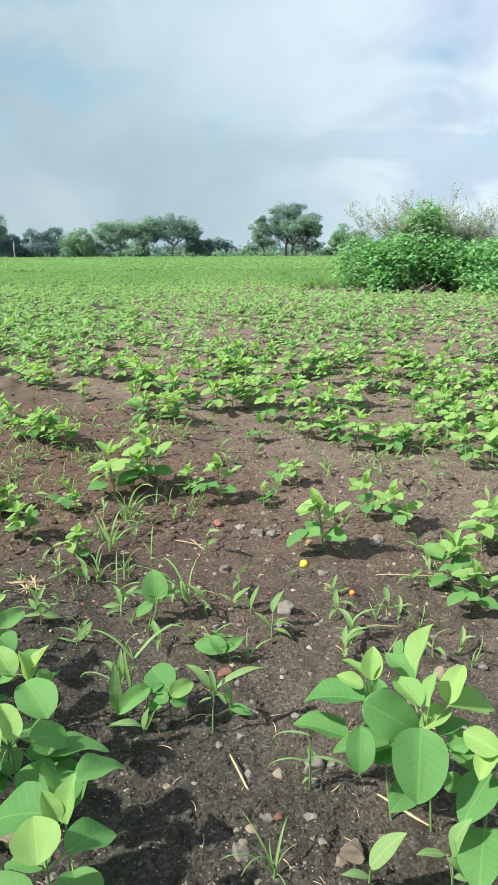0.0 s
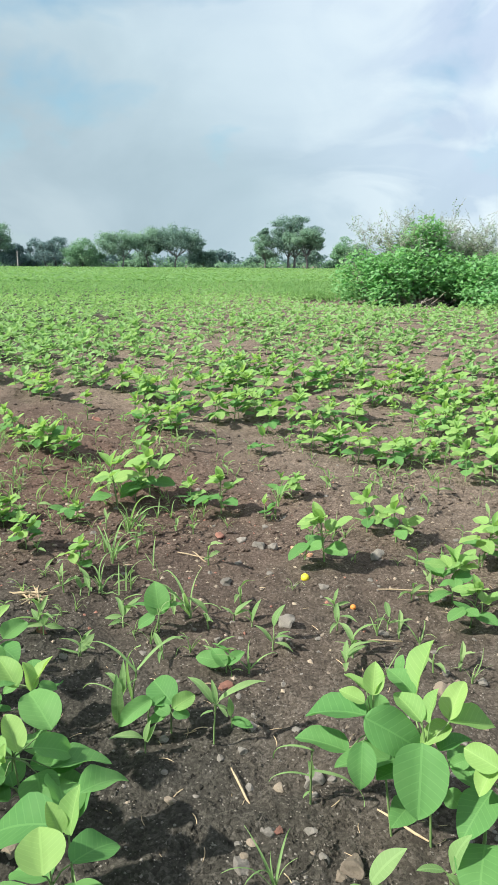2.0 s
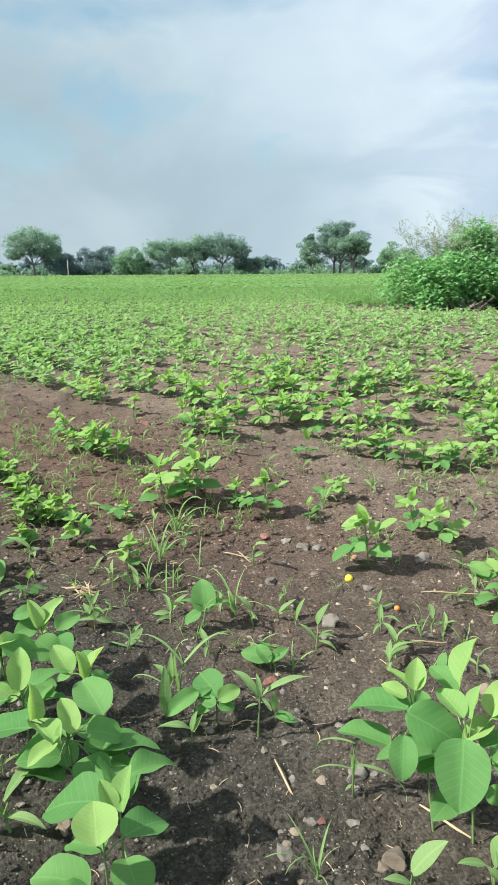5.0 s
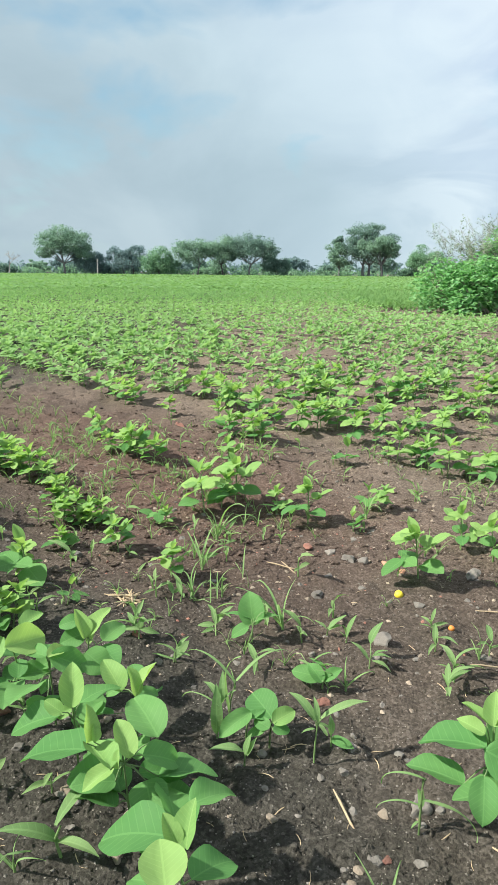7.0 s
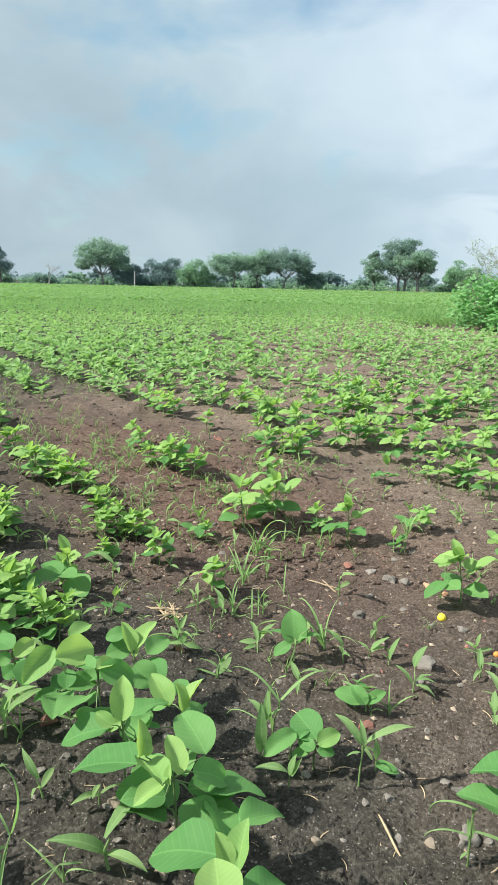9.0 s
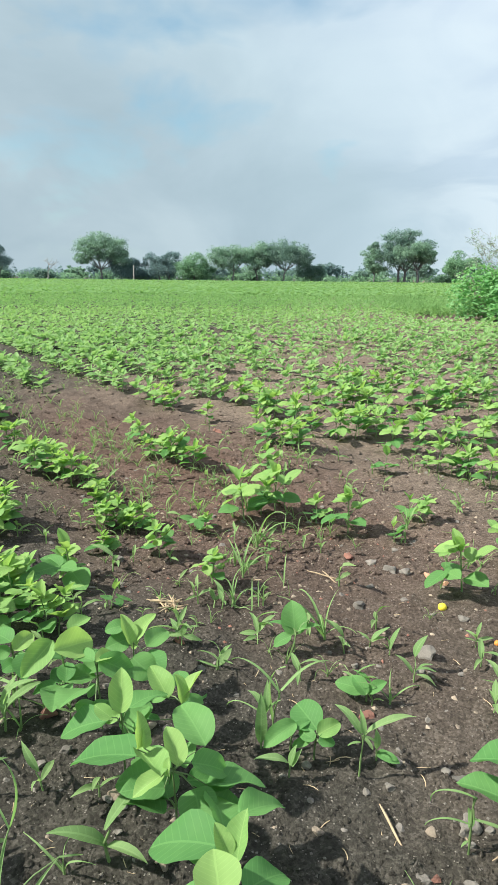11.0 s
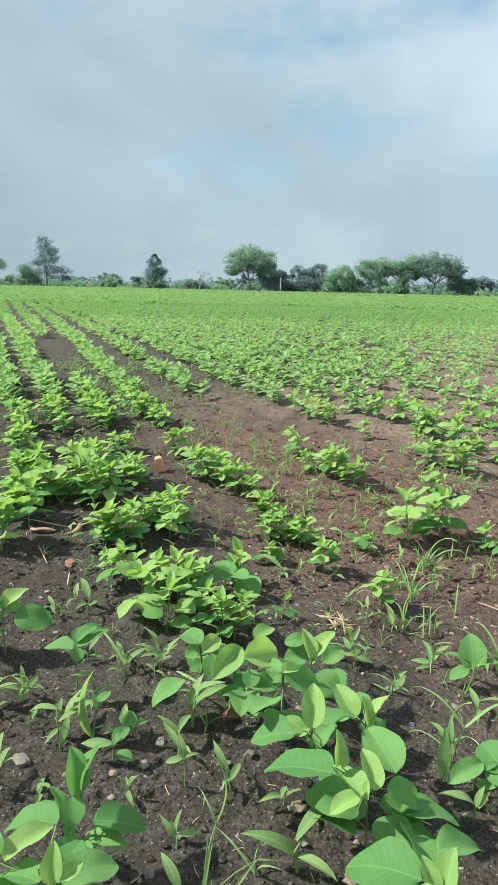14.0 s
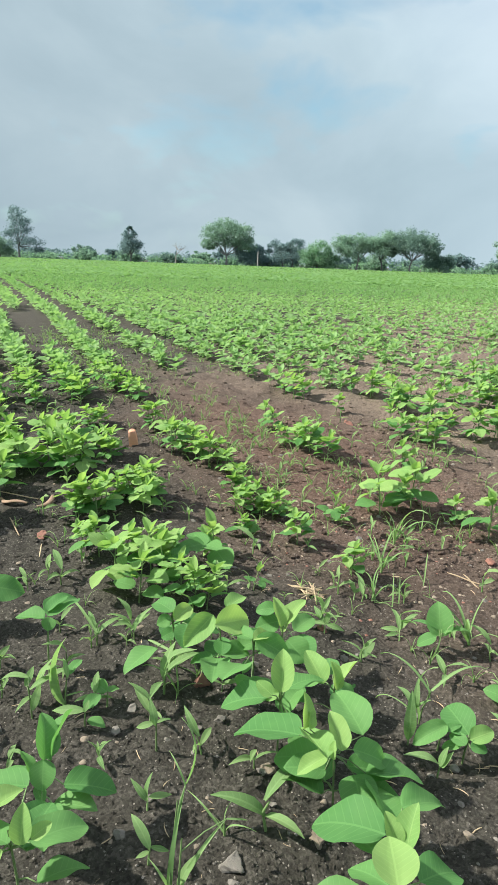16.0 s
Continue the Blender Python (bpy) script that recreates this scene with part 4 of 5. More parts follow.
STONES = [
    (-0.049, 1.153, 0.034), (0.271, 1.278, 0.05), (0.077, 0.64, 0.04), (0.14, 1.12, 0.03), (0.06, 0.99, 0.045),
    (-0.695, 0.538, 0.035), (-0.576, 1.276, 0.04), (0.22, 0.96, 0.03), (0.02, 1.33, 0.04), (-0.02, 1.37, 0.035), (0.05, 1.32, 0.03),
    (-0.01, 0.52, 0.03), (0.02, 0.56, 0.022), (0.26, 0.87, 0.022), (0.30, 0.86, 0.02), (0.35, 0.84, 0.025), (0.0, 0.74, 0.025), (0.08, 0.71, 0.03),
    (-0.33, 0.47, 0.035), (-0.42, 0.66, 0.02), (-0.01, 0.69, 0.02),
]
BUFF_STONES = [(0.105, 0.515, 0.034), (0.139, 0.528, 0.02), (0.09, 0.50, 0.018), (-0.335, 0.605, 0.028), (-0.254, 0.532, 0.028), (0.279, 0.809, 0.032), (0.31, 0.83, 0.018)]
BRICKS = [(-0.039, 0.828, 0.026), (-0.071, 1.387, 0.03), (-0.479, 0.732, 0.030), (0.03, 0.56, 0.014), (-0.615, 2.535, 0.05), (-1.05, 1.12, 0.035), (-0.35, 0.95, 0.02)]
STRAWS = [(-0.012, 0.625, 0.062, 25), (-0.124, 1.279, 0.07, 80), (-0.11, 1.27, 0.05, 40), (0.165, 0.56, 0.06, 55), (0.22, 0.93, 0.06, 100), (-0.402, 1.072, 0.07, 60), (-0.41, 1.08, 0.06, 110), (-0.39, 1.065, 0.06, 20),
          (-1.127, 1.125, 0.10, 50), (-1.251, 1.294, 0.14, 95), (-0.4, 1.09, 0.05, 150), (0.45, 1.9, 0.14, 140), (0.42, 2.15, 0.12, 120), (0.3, 1.12, 0.12, 95), (-0.2, 2.55, 0.09, 80), (-1.0, 1.05, 0.05, 30)]


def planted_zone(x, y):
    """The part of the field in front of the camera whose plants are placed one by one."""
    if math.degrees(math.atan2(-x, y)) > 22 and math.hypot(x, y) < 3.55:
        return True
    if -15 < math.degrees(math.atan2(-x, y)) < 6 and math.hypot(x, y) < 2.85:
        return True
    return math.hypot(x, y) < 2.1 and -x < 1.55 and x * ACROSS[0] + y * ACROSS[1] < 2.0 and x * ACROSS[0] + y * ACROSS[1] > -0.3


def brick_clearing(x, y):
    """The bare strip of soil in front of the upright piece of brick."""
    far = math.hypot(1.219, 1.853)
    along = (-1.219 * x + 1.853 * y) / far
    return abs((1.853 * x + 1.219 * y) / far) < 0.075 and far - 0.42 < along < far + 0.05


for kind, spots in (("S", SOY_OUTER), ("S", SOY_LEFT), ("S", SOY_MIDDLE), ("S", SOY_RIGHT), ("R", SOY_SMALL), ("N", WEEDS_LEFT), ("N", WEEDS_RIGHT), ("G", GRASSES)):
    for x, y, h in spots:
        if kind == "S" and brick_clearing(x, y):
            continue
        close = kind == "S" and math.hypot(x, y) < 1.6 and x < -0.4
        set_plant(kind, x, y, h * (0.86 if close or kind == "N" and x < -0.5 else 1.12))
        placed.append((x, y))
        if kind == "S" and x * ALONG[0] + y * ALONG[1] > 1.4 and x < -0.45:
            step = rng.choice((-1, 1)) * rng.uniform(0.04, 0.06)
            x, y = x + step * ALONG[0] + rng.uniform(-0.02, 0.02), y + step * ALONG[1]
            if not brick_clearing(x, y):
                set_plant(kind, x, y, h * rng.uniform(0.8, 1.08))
for x, y, h in SOY_RIGHT:
    if y > 1.9:
        step = rng.choice((-1, 1)) * rng.uniform(0.07, 0.11)
        set_plant("S", x + step * 0.93, y - step * 0.35 + rng.uniform(-0.02, 0.02), h * rng.uniform(0.8, 1.05))
placed = np.array(placed)

# weeds crowding between the two nearest rows
g = np.random.default_rng(50)
for i in range(8):
    x, y = g.normal(-0.40, 0.11), g.normal(1.28, 0.18)
    set_plant("N" if i % 3 else "G", x, y, g.uniform(0.03, 0.055))

# ---- the crop rows beyond ----


def in_view(x, y, edge=0.0):
    """The part of the field in front: from 30 degrees right to 64 degrees left of ahead."""
    b = np.degrees(np.arctan2(-x, y))
    return (b > -28 - edge) & (b < 62 + edge) & (y > 0.2)


def row_spots(near, far, step, keep, seed, wander=0.022):
    """Places along the rows between two distances from the camera's stand."""
    g = np.random.default_rng(seed)
    spots = []
    for c in ROWS:
        if abs(c) > far:
            continue
        reach = math.sqrt(far * far - c * c)
        s = np.arange(-reach, reach, step)
        s = s + g.uniform(-0.5, 0.5, len(s)) * step
        off = c + g.normal(0, wander * (1.7 if c < 0.5 else 1.2), len(s)) + 0.04 * value_noise(s * 0.55, np.full(len(s), c * 0.3), 26) + 0.03 * np.clip((c - 0.25) / 0.35, -1, 0.7) * np.clip(s - 4, 0, 9) + 0.17 * np.clip(3 - s, 0, 4) * np.clip((c - 1.2) / 0.3, 0, 1)
        x, y = s * ALONG[0] + off * ACROSS[0], s * ALONG[1] + off * ACROSS[1]
        d = np.hypot(x, y)
        thin = 0.65 * value_noise(x * 1.1, y * 1.1, 21) + 0.55 * value_noise(x * 3.7, y * 3.7, 22) + 0.5
        open_row = np.where((0.6 < c < 1.0) & (s < 5.8), 0.42, 1.0)
        if c == 0.30:
            open_row = np.where((s > 4.0) & (s < 8.0), 0.0, 1.0)
        if c > 2.5 and round((c - 2.43) / 0.345) % 2:
            open_row = open_row * np.clip(0.4 + 0.6 * (s - 2.6) / 1.8, 0.4, 1)
        full = keep * open_row * (0.46 + 0.54 * np.clip((-x - 0.2) / 2.2, 0, 0.9) + 0.25 * np.clip((d - 5) / 5, 0, 1) if far < 13 else 1.0)
        ok = (d >= near) & (d < far) & in_view(x, y, 3) & (g.uniform(0, 1, len(s)) < full * np.clip(0.15 + 1.75 * thin + 0.6 * (c < 0.3), 0.10, 1.3))
        spots.append(np.stack([x[ok], y[ok]], -1))
    return np.concatenate(spots)


def in_shrub(x, y):
    return ((x - 2.6) / 1.8) ** 2 + ((y - 10.5) / 1.7) ** 2 < 1


near_spots = row_spots(1.7, 4.6, 0.05, 1.1, 5, 0.014)
thing_count = 0
rest = []
for x, y in near_spots[np.argsort(np.hypot(near_spots[:, 0], near_spots[:, 1]))]:
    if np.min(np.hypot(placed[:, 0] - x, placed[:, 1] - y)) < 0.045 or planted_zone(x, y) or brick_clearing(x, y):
        continue
    if thing_count < 70:
        set_plant("S", x, y, rng.uniform(0.10, 0.15))
        thing_count += 1
    else:
        rest.append((x, y))


for kind in models:
    for model, taken in zip(models[kind], used[kind]):
        if not taken:
            for ob in (*model.children_recursive, model):
                bpy.data.objects.remove(ob)


def scatter(name, spots, variants, heights, mat, label, category, seed, sink=0.0, swing=3.14):
    """Many plants as one joined mesh."""
    g = np.random.default_rng(seed)
    which = g.integers(len(variants), size=len(spots))
    verts, faces, uvs, start = [], [], [], 0
    for i, (v, f, u) in enumerate(variants):
        at = spots[which == i]
        if not len(at):
            continue
        a, h = g.uniform(-swing, swing, len(at)), g.uniform(*heights, len(at))
        c, s = np.cos(a), np.sin(a)
        x = (v[None, :, 0] * c[:, None] - v[None, :, 1] * s[:, None]) * h[:, None] + at[:, :1]
        y = (v[None, :, 0] * s[:, None] + v[None, :, 1] * c[:, None]) * h[:, None] + at[:, 1:]
        z = v[None, :, 2] * h[:, None] + ground_height(at[:, 0], at[:, 1])[:, None] - sink
        verts.append(np.stack([x, y, z], -1).reshape(-1, 3))
        faces.append((f[None] + (np.arange(len(at)) * len(v))[:, None, None]).reshape(-1, f.shape[1]) + start)
        uvs.append(np.tile(u, (len(at), 1)))
        start += len(v) * len(at)
    ob = new(name, mesh_of(name, np.concatenate(verts), np.concatenate(faces), mat, np.concatenate(uvs)))
    return tagged(ob, label, category, kind="stuff")


def whole(maker):
    stem, leaves = maker
    return join([stem] + [(v, f, u) for v, f, u, _ in leaves])


def lean_whole(maker):
    """The leaves on a plain three-sided stem."""
    v, f = tube([(0, 0, -0.05), (0, 0, 0.4), (0.02, 0.01, 0.7)], (0.016, 0.014, 0.008), 3)
    return join([(v, f)] + [(v, f, u) for v, f, u, _ in maker[1]])


def leaves_only(maker):
    return join([(v, f, u) for v, f, u, _ in maker[1]])


r = np.random.default_rng(11)
middle = [lean_whole(soybean(r, (4, 1), r.uniform(1.05, 1.2), 4, 2)) for i in range(6)]
coarse = [leaves_only(soybean(r, (2, 1), r.uniform(1.1, 1.3), 3, 1)) for i in range(6)]
plain = [leaves_only(soybean(r, (1, 1), r.uniform(1.2, 1.4), 3, 2)) for i in range(6)]


def tuft(r, count):
    """A low clump of a few leaves, for the far field."""
    pieces = []
    for i in range(count):
        a = r.uniform(0, 6.28)
        v = np.array([(-0.4, 0, 0), (0.4, 0, 0.05), (0.3, 0.8, 0.1), (-0.35, 0.75, 0)]) * r.uniform(0.5, 0.85)
        pieces.append((v @ turn(r.uniform(-0.15, 0.4), r.uniform(-0.25, 0.25), a).T + np.array((r.uniform(-0.7, 0.7), r.uniform(-0.7, 0.7), r.uniform(0.3, 0.8))), np.array([(0, 1, 2, 3)]), np.array([(0.2, 0), (0.8, 0), (0.8, 1), (0.2, 1)])))
    return join(pieces)


def outside_shrub(spots):
    return spots[~in_shrub(spots[:, 0], spots[:, 1])]


rest = np.concatenate([np.array(rest).reshape(-1, 2), row_spots(4.6, 7.0, 0.058, 1.15, 6, 0.016)])
scatter("soybean_rows", rest, middle, (0.095, 0.14), SOY_FIELD, "rows of young bright green soybean plants", "crop", 12, swing=0.8)
scatter("soybean_rows_beyond", outside_shrub(row_spots(7.0, 12, 0.07, 1.2, 7, 0.02)), coarse, (0.10, 0.145), SOY_FIELD, "close rows of young green soybean plants", "crop", 12, swing=0.8)
scatter("distant_soybean_rows", outside_shrub(row_spots(12, 21, 0.095, 1.3, 8, 0.03)), plain, (0.11, 0.155), SOY_FAR_SHADED, "dense green soybean rows across the field", "crop", 13, swing=0.8)
scatter("far_soybean_rows", outside_shrub(row_spots(21, 36, 0.13, 1.8, 8, 0.05)), [tuft(r, 7) for i in range(6)], (0.14, 0.185), SOY_FAR_SHADED, "dense green soybean rows far across the field", "crop", 13)
scatter("far_soybean_field", row_spots(33, 62, 0.17, 2.0, 9, 0.11), [tuft(r, 3) for i in range(6)], (0.16, 0.21), SOY_FAR_SHADED, "even green soybean field reaching to the trees", "crop", 14)
g = np.random.default_rng(15)
b, d = np.radians(g.uniform(-30, 64, 30000)), np.sqrt(g.uniform(58 ** 2, 132 ** 2, 30000))
last_spots = np.stack([-d * np.sin(b), d * np.cos(b)], -1)
last_spots = last_spots[last_spots[:, 1] < 103]
scatter("farthest_soybean_field", last_spots, [tuft(r, 4) for i in range(6)], (0.22, 0.30), SOY_FAR_SHADED, "smooth green far edge of the soybean field", "crop", 16)

# the same crop at the camera's back and sides
g = np.random.default_rng(20)
behind = []
for c in ROWS:
    for step, near, far in ((0.18, 0.75, 6.5), (0.5, 6.5, 15.0)):
        s = np.arange(-far, far, step)
        s = s + g.uniform(-0.4, 0.4, len(s)) * step
        spots = np.stack([s * ALONG[0] + c * ACROSS[0], s * ALONG[1] + c * ACROSS[1]], -1) + g.normal(0, 0.022, (len(s), 2))
        d = np.hypot(spots[:, 0], spots[:, 1])
        behind.append(spots[(d < far) & (d > near) & ~in_view(spots[:, 0], spots[:, 1], 3)])
behind = np.concatenate(behind)
scatter("soybean_rows_around", behind, plain, (0.11, 0.15), SOY_FIELD, "rows of young green soybean plants", "crop", 22)

# small weeds between the rows
g = np.random.default_rng(17)
b, d = np.radians(g.uniform(-28, 62, 3600)), np.sqrt(g.uniform(0.95 ** 2, 6.0 ** 2, 3600))
weed_spots = np.stack([-d * np.sin(b), d * np.cos(b)], -1)
b, d = np.radians(g.uniform(-26, 45, 240)), g.uniform(0.85, 2.6, 240)
close_weeds = np.stack([-d * np.sin(b), d * np.cos(b)], -1)
weed_spots = weed_spots[(value_noise(weed_spots[:, 0] * 1.4, weed_spots[:, 1] * 1.4, 33) > 0.02)]
weed_spots = np.concatenate([weed_spots, close_weeds])
r = np.random.default_rng(18)
scatter("small_weeds", weed_spots, [whole(seedling(r, (3, 1), 1)) for i in range(4)] + [whole(grass(r, (2, 1), 4)) for i in range(3)], (0.025, 0.065), WEED_FIELD, "small green weeds and grass blades between the rows", "weeds", 19)

g = np.random.default_rng(24)
s, off = g.uniform(-0.3, 3.2, 330), g.normal(0, 0.16, 330)
verge = np.stack([-0.45 - 0.95 * s + off * ACROSS[0], 1.62 + 0.85 * s + off * ACROSS[1]], -1)
scatter("thin_grass", verge, [whole(grass(r, (4, 1), 4)) for i in range(4)], (0.03, 0.08), WEED_FIELD, "thin grass sprouting between two crop rows", "grass", 25)

# ---- stones, clods and straw ----


def lump(r, flat=0.7, detail=2, rough=0.22, cut=0.30):
    """An angular lump about one across."""
    bm = bmesh.new()
    bmesh.ops.create_icosphere(bm, subdivisions=detail, radius=0.5)
    seed = r.uniform(0, 50)
    cuts = [Vector(r.normal(0, 1, 3)).normalized() for i in range(9)]
    for v in bm.verts:
        for c in cuts:
            over = v.co.dot(c) - cut
            if over > 0:
                v.co -= c * over
        v.co *= 1 + rough * noise.noise(v.co * 3.1 + Vector((seed, 0, 0)))
        v.co.z *= flat
    verts = np.array([v.co[:] for v in bm.verts])
    faces = np.array([[v.index for v in f.verts] for f in bm.faces])
    bm.free()
    return verts, faces, np.full((len(verts), 2), 0.3)


r = np.random.default_rng(23)
lumps = [lump(r, r.uniform(0.45, 0.75), 3, 0.35) for i in range(8)]


smooth_lumps = [lump(r, r.uniform(0.5, 0.7), 3, 0.08) for i in range(3)]
pips = [lump(r, 0.95, 3, 0.03, 0.48)]


def set_stone(x, y, size, mat=STONE, name="stone", label="small grey angular stone half sunk in the soil", group="stones in the soil", long=1.0, category="stone", shapes=lumps, smooth=False):
    i = int(rng.integers(len(shapes)))
    v, f, u = shapes[i]
    ob = new(name, mesh_of(name, v * np.array((long, 1, 1)), f, mat, smooth=smooth))
    ob.matrix_world = Matrix.LocRotScale((x, y, float(ground_height(x, y)) + size * 0.10), Euler((rng.uniform(-0.2, 0.2), rng.uniform(-0.2, 0.2), rng.uniform(0, 6.28))), (size * 0.85,) * 3)
    return tagged(ob, label, category, group)


for x, y, size in STONES:
    set_stone(x, y, size)
for x, y, size in BUFF_STONES:
    set_stone(x, y, size, BUFF_STONE, label="buff sandy stone lying on the soil")
for x, y, size in BRICKS:
    set_stone(x, y, size, BRICK, "brick_fragment", "small broken piece of red brick in the soil", "brick fragments", 1.3, "brick")
bm = bmesh.new()
bmesh.ops.create_cube(bm, size=1.0)
bmesh.ops.subdivide_edges(bm, edges=bm.edges[:], cuts=3, use_grid_fill=True)
for v in bm.verts:
    v.co *= 1 - 0.55 * max(0.0, v.co.length - 0.55)
    v.co.x *= 0.9 - 0.25 * v.co.z
    v.co += Vector((0.07, 0.07, 0.05)) * noise.noise(v.co * 2.7 + Vector((4, 0, 0)))
broken = bpy.data.meshes.new("brick_fragment")
bm.to_mesh(broken)
bm.free()
broken.materials.append(PALE_BRICK)
upright = new("brick_fragment", broken)
upright.matrix_world = Matrix.LocRotScale((-1.219, 1.853, float(ground_height(-1.219, 1.853)) + 0.022), Euler((0.08, -0.1, 0.4)), (0.032, 0.028, 0.068))
tagged(upright, "upright pale orange piece of broken brick", "brick", "brick fragments")
set_stone(0.107, 1.157, 0.020, YELLOW, "yellow_fruit", "small round yellow fruit lying on the soil", "", 1.0, "fruit", pips, True)
set_stone(0.185, 1.045, 0.013, ORANGE, "orange_seed", "tiny orange seed lying on the soil", "", 1.0, "seed", pips, True)
set_stone(0.125, 1.265, 0.020, PALE_BRICK, "brick_fragment", "small pale pink piece of broken brick", "brick fragments", 1.3, "brick", smooth_lumps)
set_stone(0.10, 1.30, 0.034, PALE_BRICK, "brick_fragment", "flat pale pink piece of broken brick", "brick fragments", 1.5, "brick", smooth_lumps)


def set_straw(x, y, length, heading, thick=0.0016):
    """A split, slightly bent piece of dry stalk."""
    pts = [np.array((0, s * length, 0.004 * math.sin(3 * s))) for s in np.linspace(-0.5, 0.5, 5)]
    v, f = tube(pts, np.array((0.6, 1, 0.9, 1, 0.5)) * thick, 5)
    ob = new("straw", mesh_of("straw", v, f, STRAW, smooth=True))
    ob.matrix_world = pose(x, y, float(ground_height(x, y)) + 0.006, 0, 0, heading)
    tagged(ob, "dry pale straw stalk lying on the soil", "straw", "straws")


def set_bark(x, y, length, heading):
    """A curled, brown, dry strip of stalk."""
    verts, faces = [], []
    for q in np.linspace(-0.5, 0.5, 9):
        for a in np.linspace(-1.2, 1.2, 6):
            for out in (0.009, 0.0075):
                w = out * (1 - 1.6 * q * q)
                verts.append((w * math.sin(a) + 0.018 * math.cos(3 * q), q * length, w * math.cos(a) + 0.006 * math.sin(5 * q)))
    for i in range(8):
        for j in range(5):
            for k in range(2):
                p = (i * 6 + j) * 2 + k
                quad = (p, p + 2, p + 14, p + 12)
                faces.append(quad if k == 0 else quad[::-1])
        for j in (0, 5):
            p = (i * 6 + j) * 2
            faces.append((p, p + 1, p + 13, p + 12))
    ob = new("dry_stalk", mesh_of("dry_stalk", verts, faces, DRY_BARK, smooth=True))
    ob.matrix_world = pose(x, y, float(ground_height(x, y)) + 0.004, 0, 0, heading)
    tagged(ob, "curled brown strip of dry stalk on the soil", "stalk", "dry stalks")


for x, y, length, heading in [(-1.237, 1.265, 0.100, -100), (-1.166, 1.292, 0.071, -1)]:
    set_bark(x, y, length, heading)
set_stone(1.293, 4.243, 0.075, BRICK, "brick_fragment", "flat reddish piece of broken brick between the rows", "brick fragments", 1.6, "brick", smooth_lumps)
for heading in range(0, 180, 16):
    STRAWS.append((-0.402 + 0.012 * math.sin(heading), 1.072 + 0.010 * math.cos(heading), 0.05 + 0.02 * math.sin(heading * 3), heading))
for x, y, length, heading in STRAWS:
    set_straw(x, y, length, heading)

def straw_bit(r):
    """A short, thin, bent bit of straw about one long."""
    bend = r.uniform(-0.12, 0.12)
    pts = [np.array((bend * math.sin(3.1 * q), q - 0.5, 0.03 + 0.05 * math.sin(3.1 * q))) for q in np.linspace(0, 1, 4)]
    v, f = tube(pts, np.array((0.025, 0.03, 0.03, 0.015)) * r.uniform(0.7, 1.3), 4)
    return v, f, np.full((len(v), 2), 0.3)


g = np.random.default_rng(51)
b, d = np.radians(g.uniform(-26, 60, 480)), 0.42 + 2.4 * g.uniform(0, 1, 480) ** 1.2
scatter("straw_litter", np.stack([-d * np.sin(b), d * np.cos(b)], -1), [straw_bit(g) for i in range(8)], (0.006, 0.024), STRAW, "short bits of dry pale straw strewn over the soil", "straw", 52)
r = np.random.default_rng(29)


def crumb(r):
    """A small eight-faced grain."""
    v = np.array([(0.5, 0, 0), (-0.5, 0, 0), (0, 0.5, 0), (0, -0.5, 0), (0, 0, 0.4), (0, 0, -0.4)]) * r.uniform(0.6, 1.3, (6, 1)) + r.uniform(-0.1, 0.1, (6, 3))
    f = np.array([(0, 2, 4), (2, 1, 4), (1, 3, 4), (3, 0, 4), (2, 0, 5), (1, 2, 5), (3, 1, 5), (0, 3, 5)])
    return v, f, np.full((6, 2), 0.3)


crumbs = [crumb(r) for i in range(12)]
g = np.random.default_rng(31)
b, d = np.radians(g.uniform(-30, 64, 44000)), 0.35 + 2.6 * g.uniform(0, 1, 44000) ** 1.5
crumb_spots = np.stack([-d * np.sin(b), d * np.cos(b)], -1)
scatter("soil_clods", crumb_spots[31500:34000], [lump(r, 0.6, 1, 0.4) for i in range(7)], (0.005, 0.016), SOIL, "loose dark clods of soil", "soil", 35)
scatter("soil_crumbs", crumb_spots[:20000], crumbs, (0.002, 0.0075), SOIL, "loose dark crumbs and clods of soil", "soil", 32)
g = np.random.default_rng(36)
red_spots = np.stack([g.normal(-0.30, 0.30, 300), g.normal(1.55, 0.28, 300)], -1)
scatter("brick_grit", red_spots, crumbs, (0.002, 0.009), BRICK, "scattered reddish grit and brick crumbs in the soil", "grit", 37)
g = np.random.default_rng(44)
pale_spots = np.stack([g.normal(-0.10, 0.55, 620), g.normal(1.55, 0.42, 620)], -1)
scatter("pale_grit", pale_spots, crumbs, (0.003, 0.012), BUFF_STONE, "scattered pale sandy grit and stone chips", "grit", 45)
scatter("gravel", crumb_spots[37500:], crumbs, (0.001, 0.005), STONE, "scattered pale grit and small gravel", "gravel", 34)

g = np.random.default_rng(38)
b, d = np.radians(g.uniform(-26, 50, 420)), g.uniform(0.45, 2.4, 420)
pebbles = np.stack([-d * np.sin(b), d * np.cos(b)], -1)
scatter("pebbles", pebbles[:280], [lump(r, 0.6, 2, 0.3) for i in range(6)], (0.006, 0.020), STONE, "small grey pebbles strewn over the soil", "pebbles", 39)
scatter("buff_pebbles", pebbles[280:], [lump(r, 0.6, 2, 0.3) for i in range(5)], (0.005, 0.016), BUFF_STONE, "small buff pebbles strewn over the soil", "pebbles", 40)

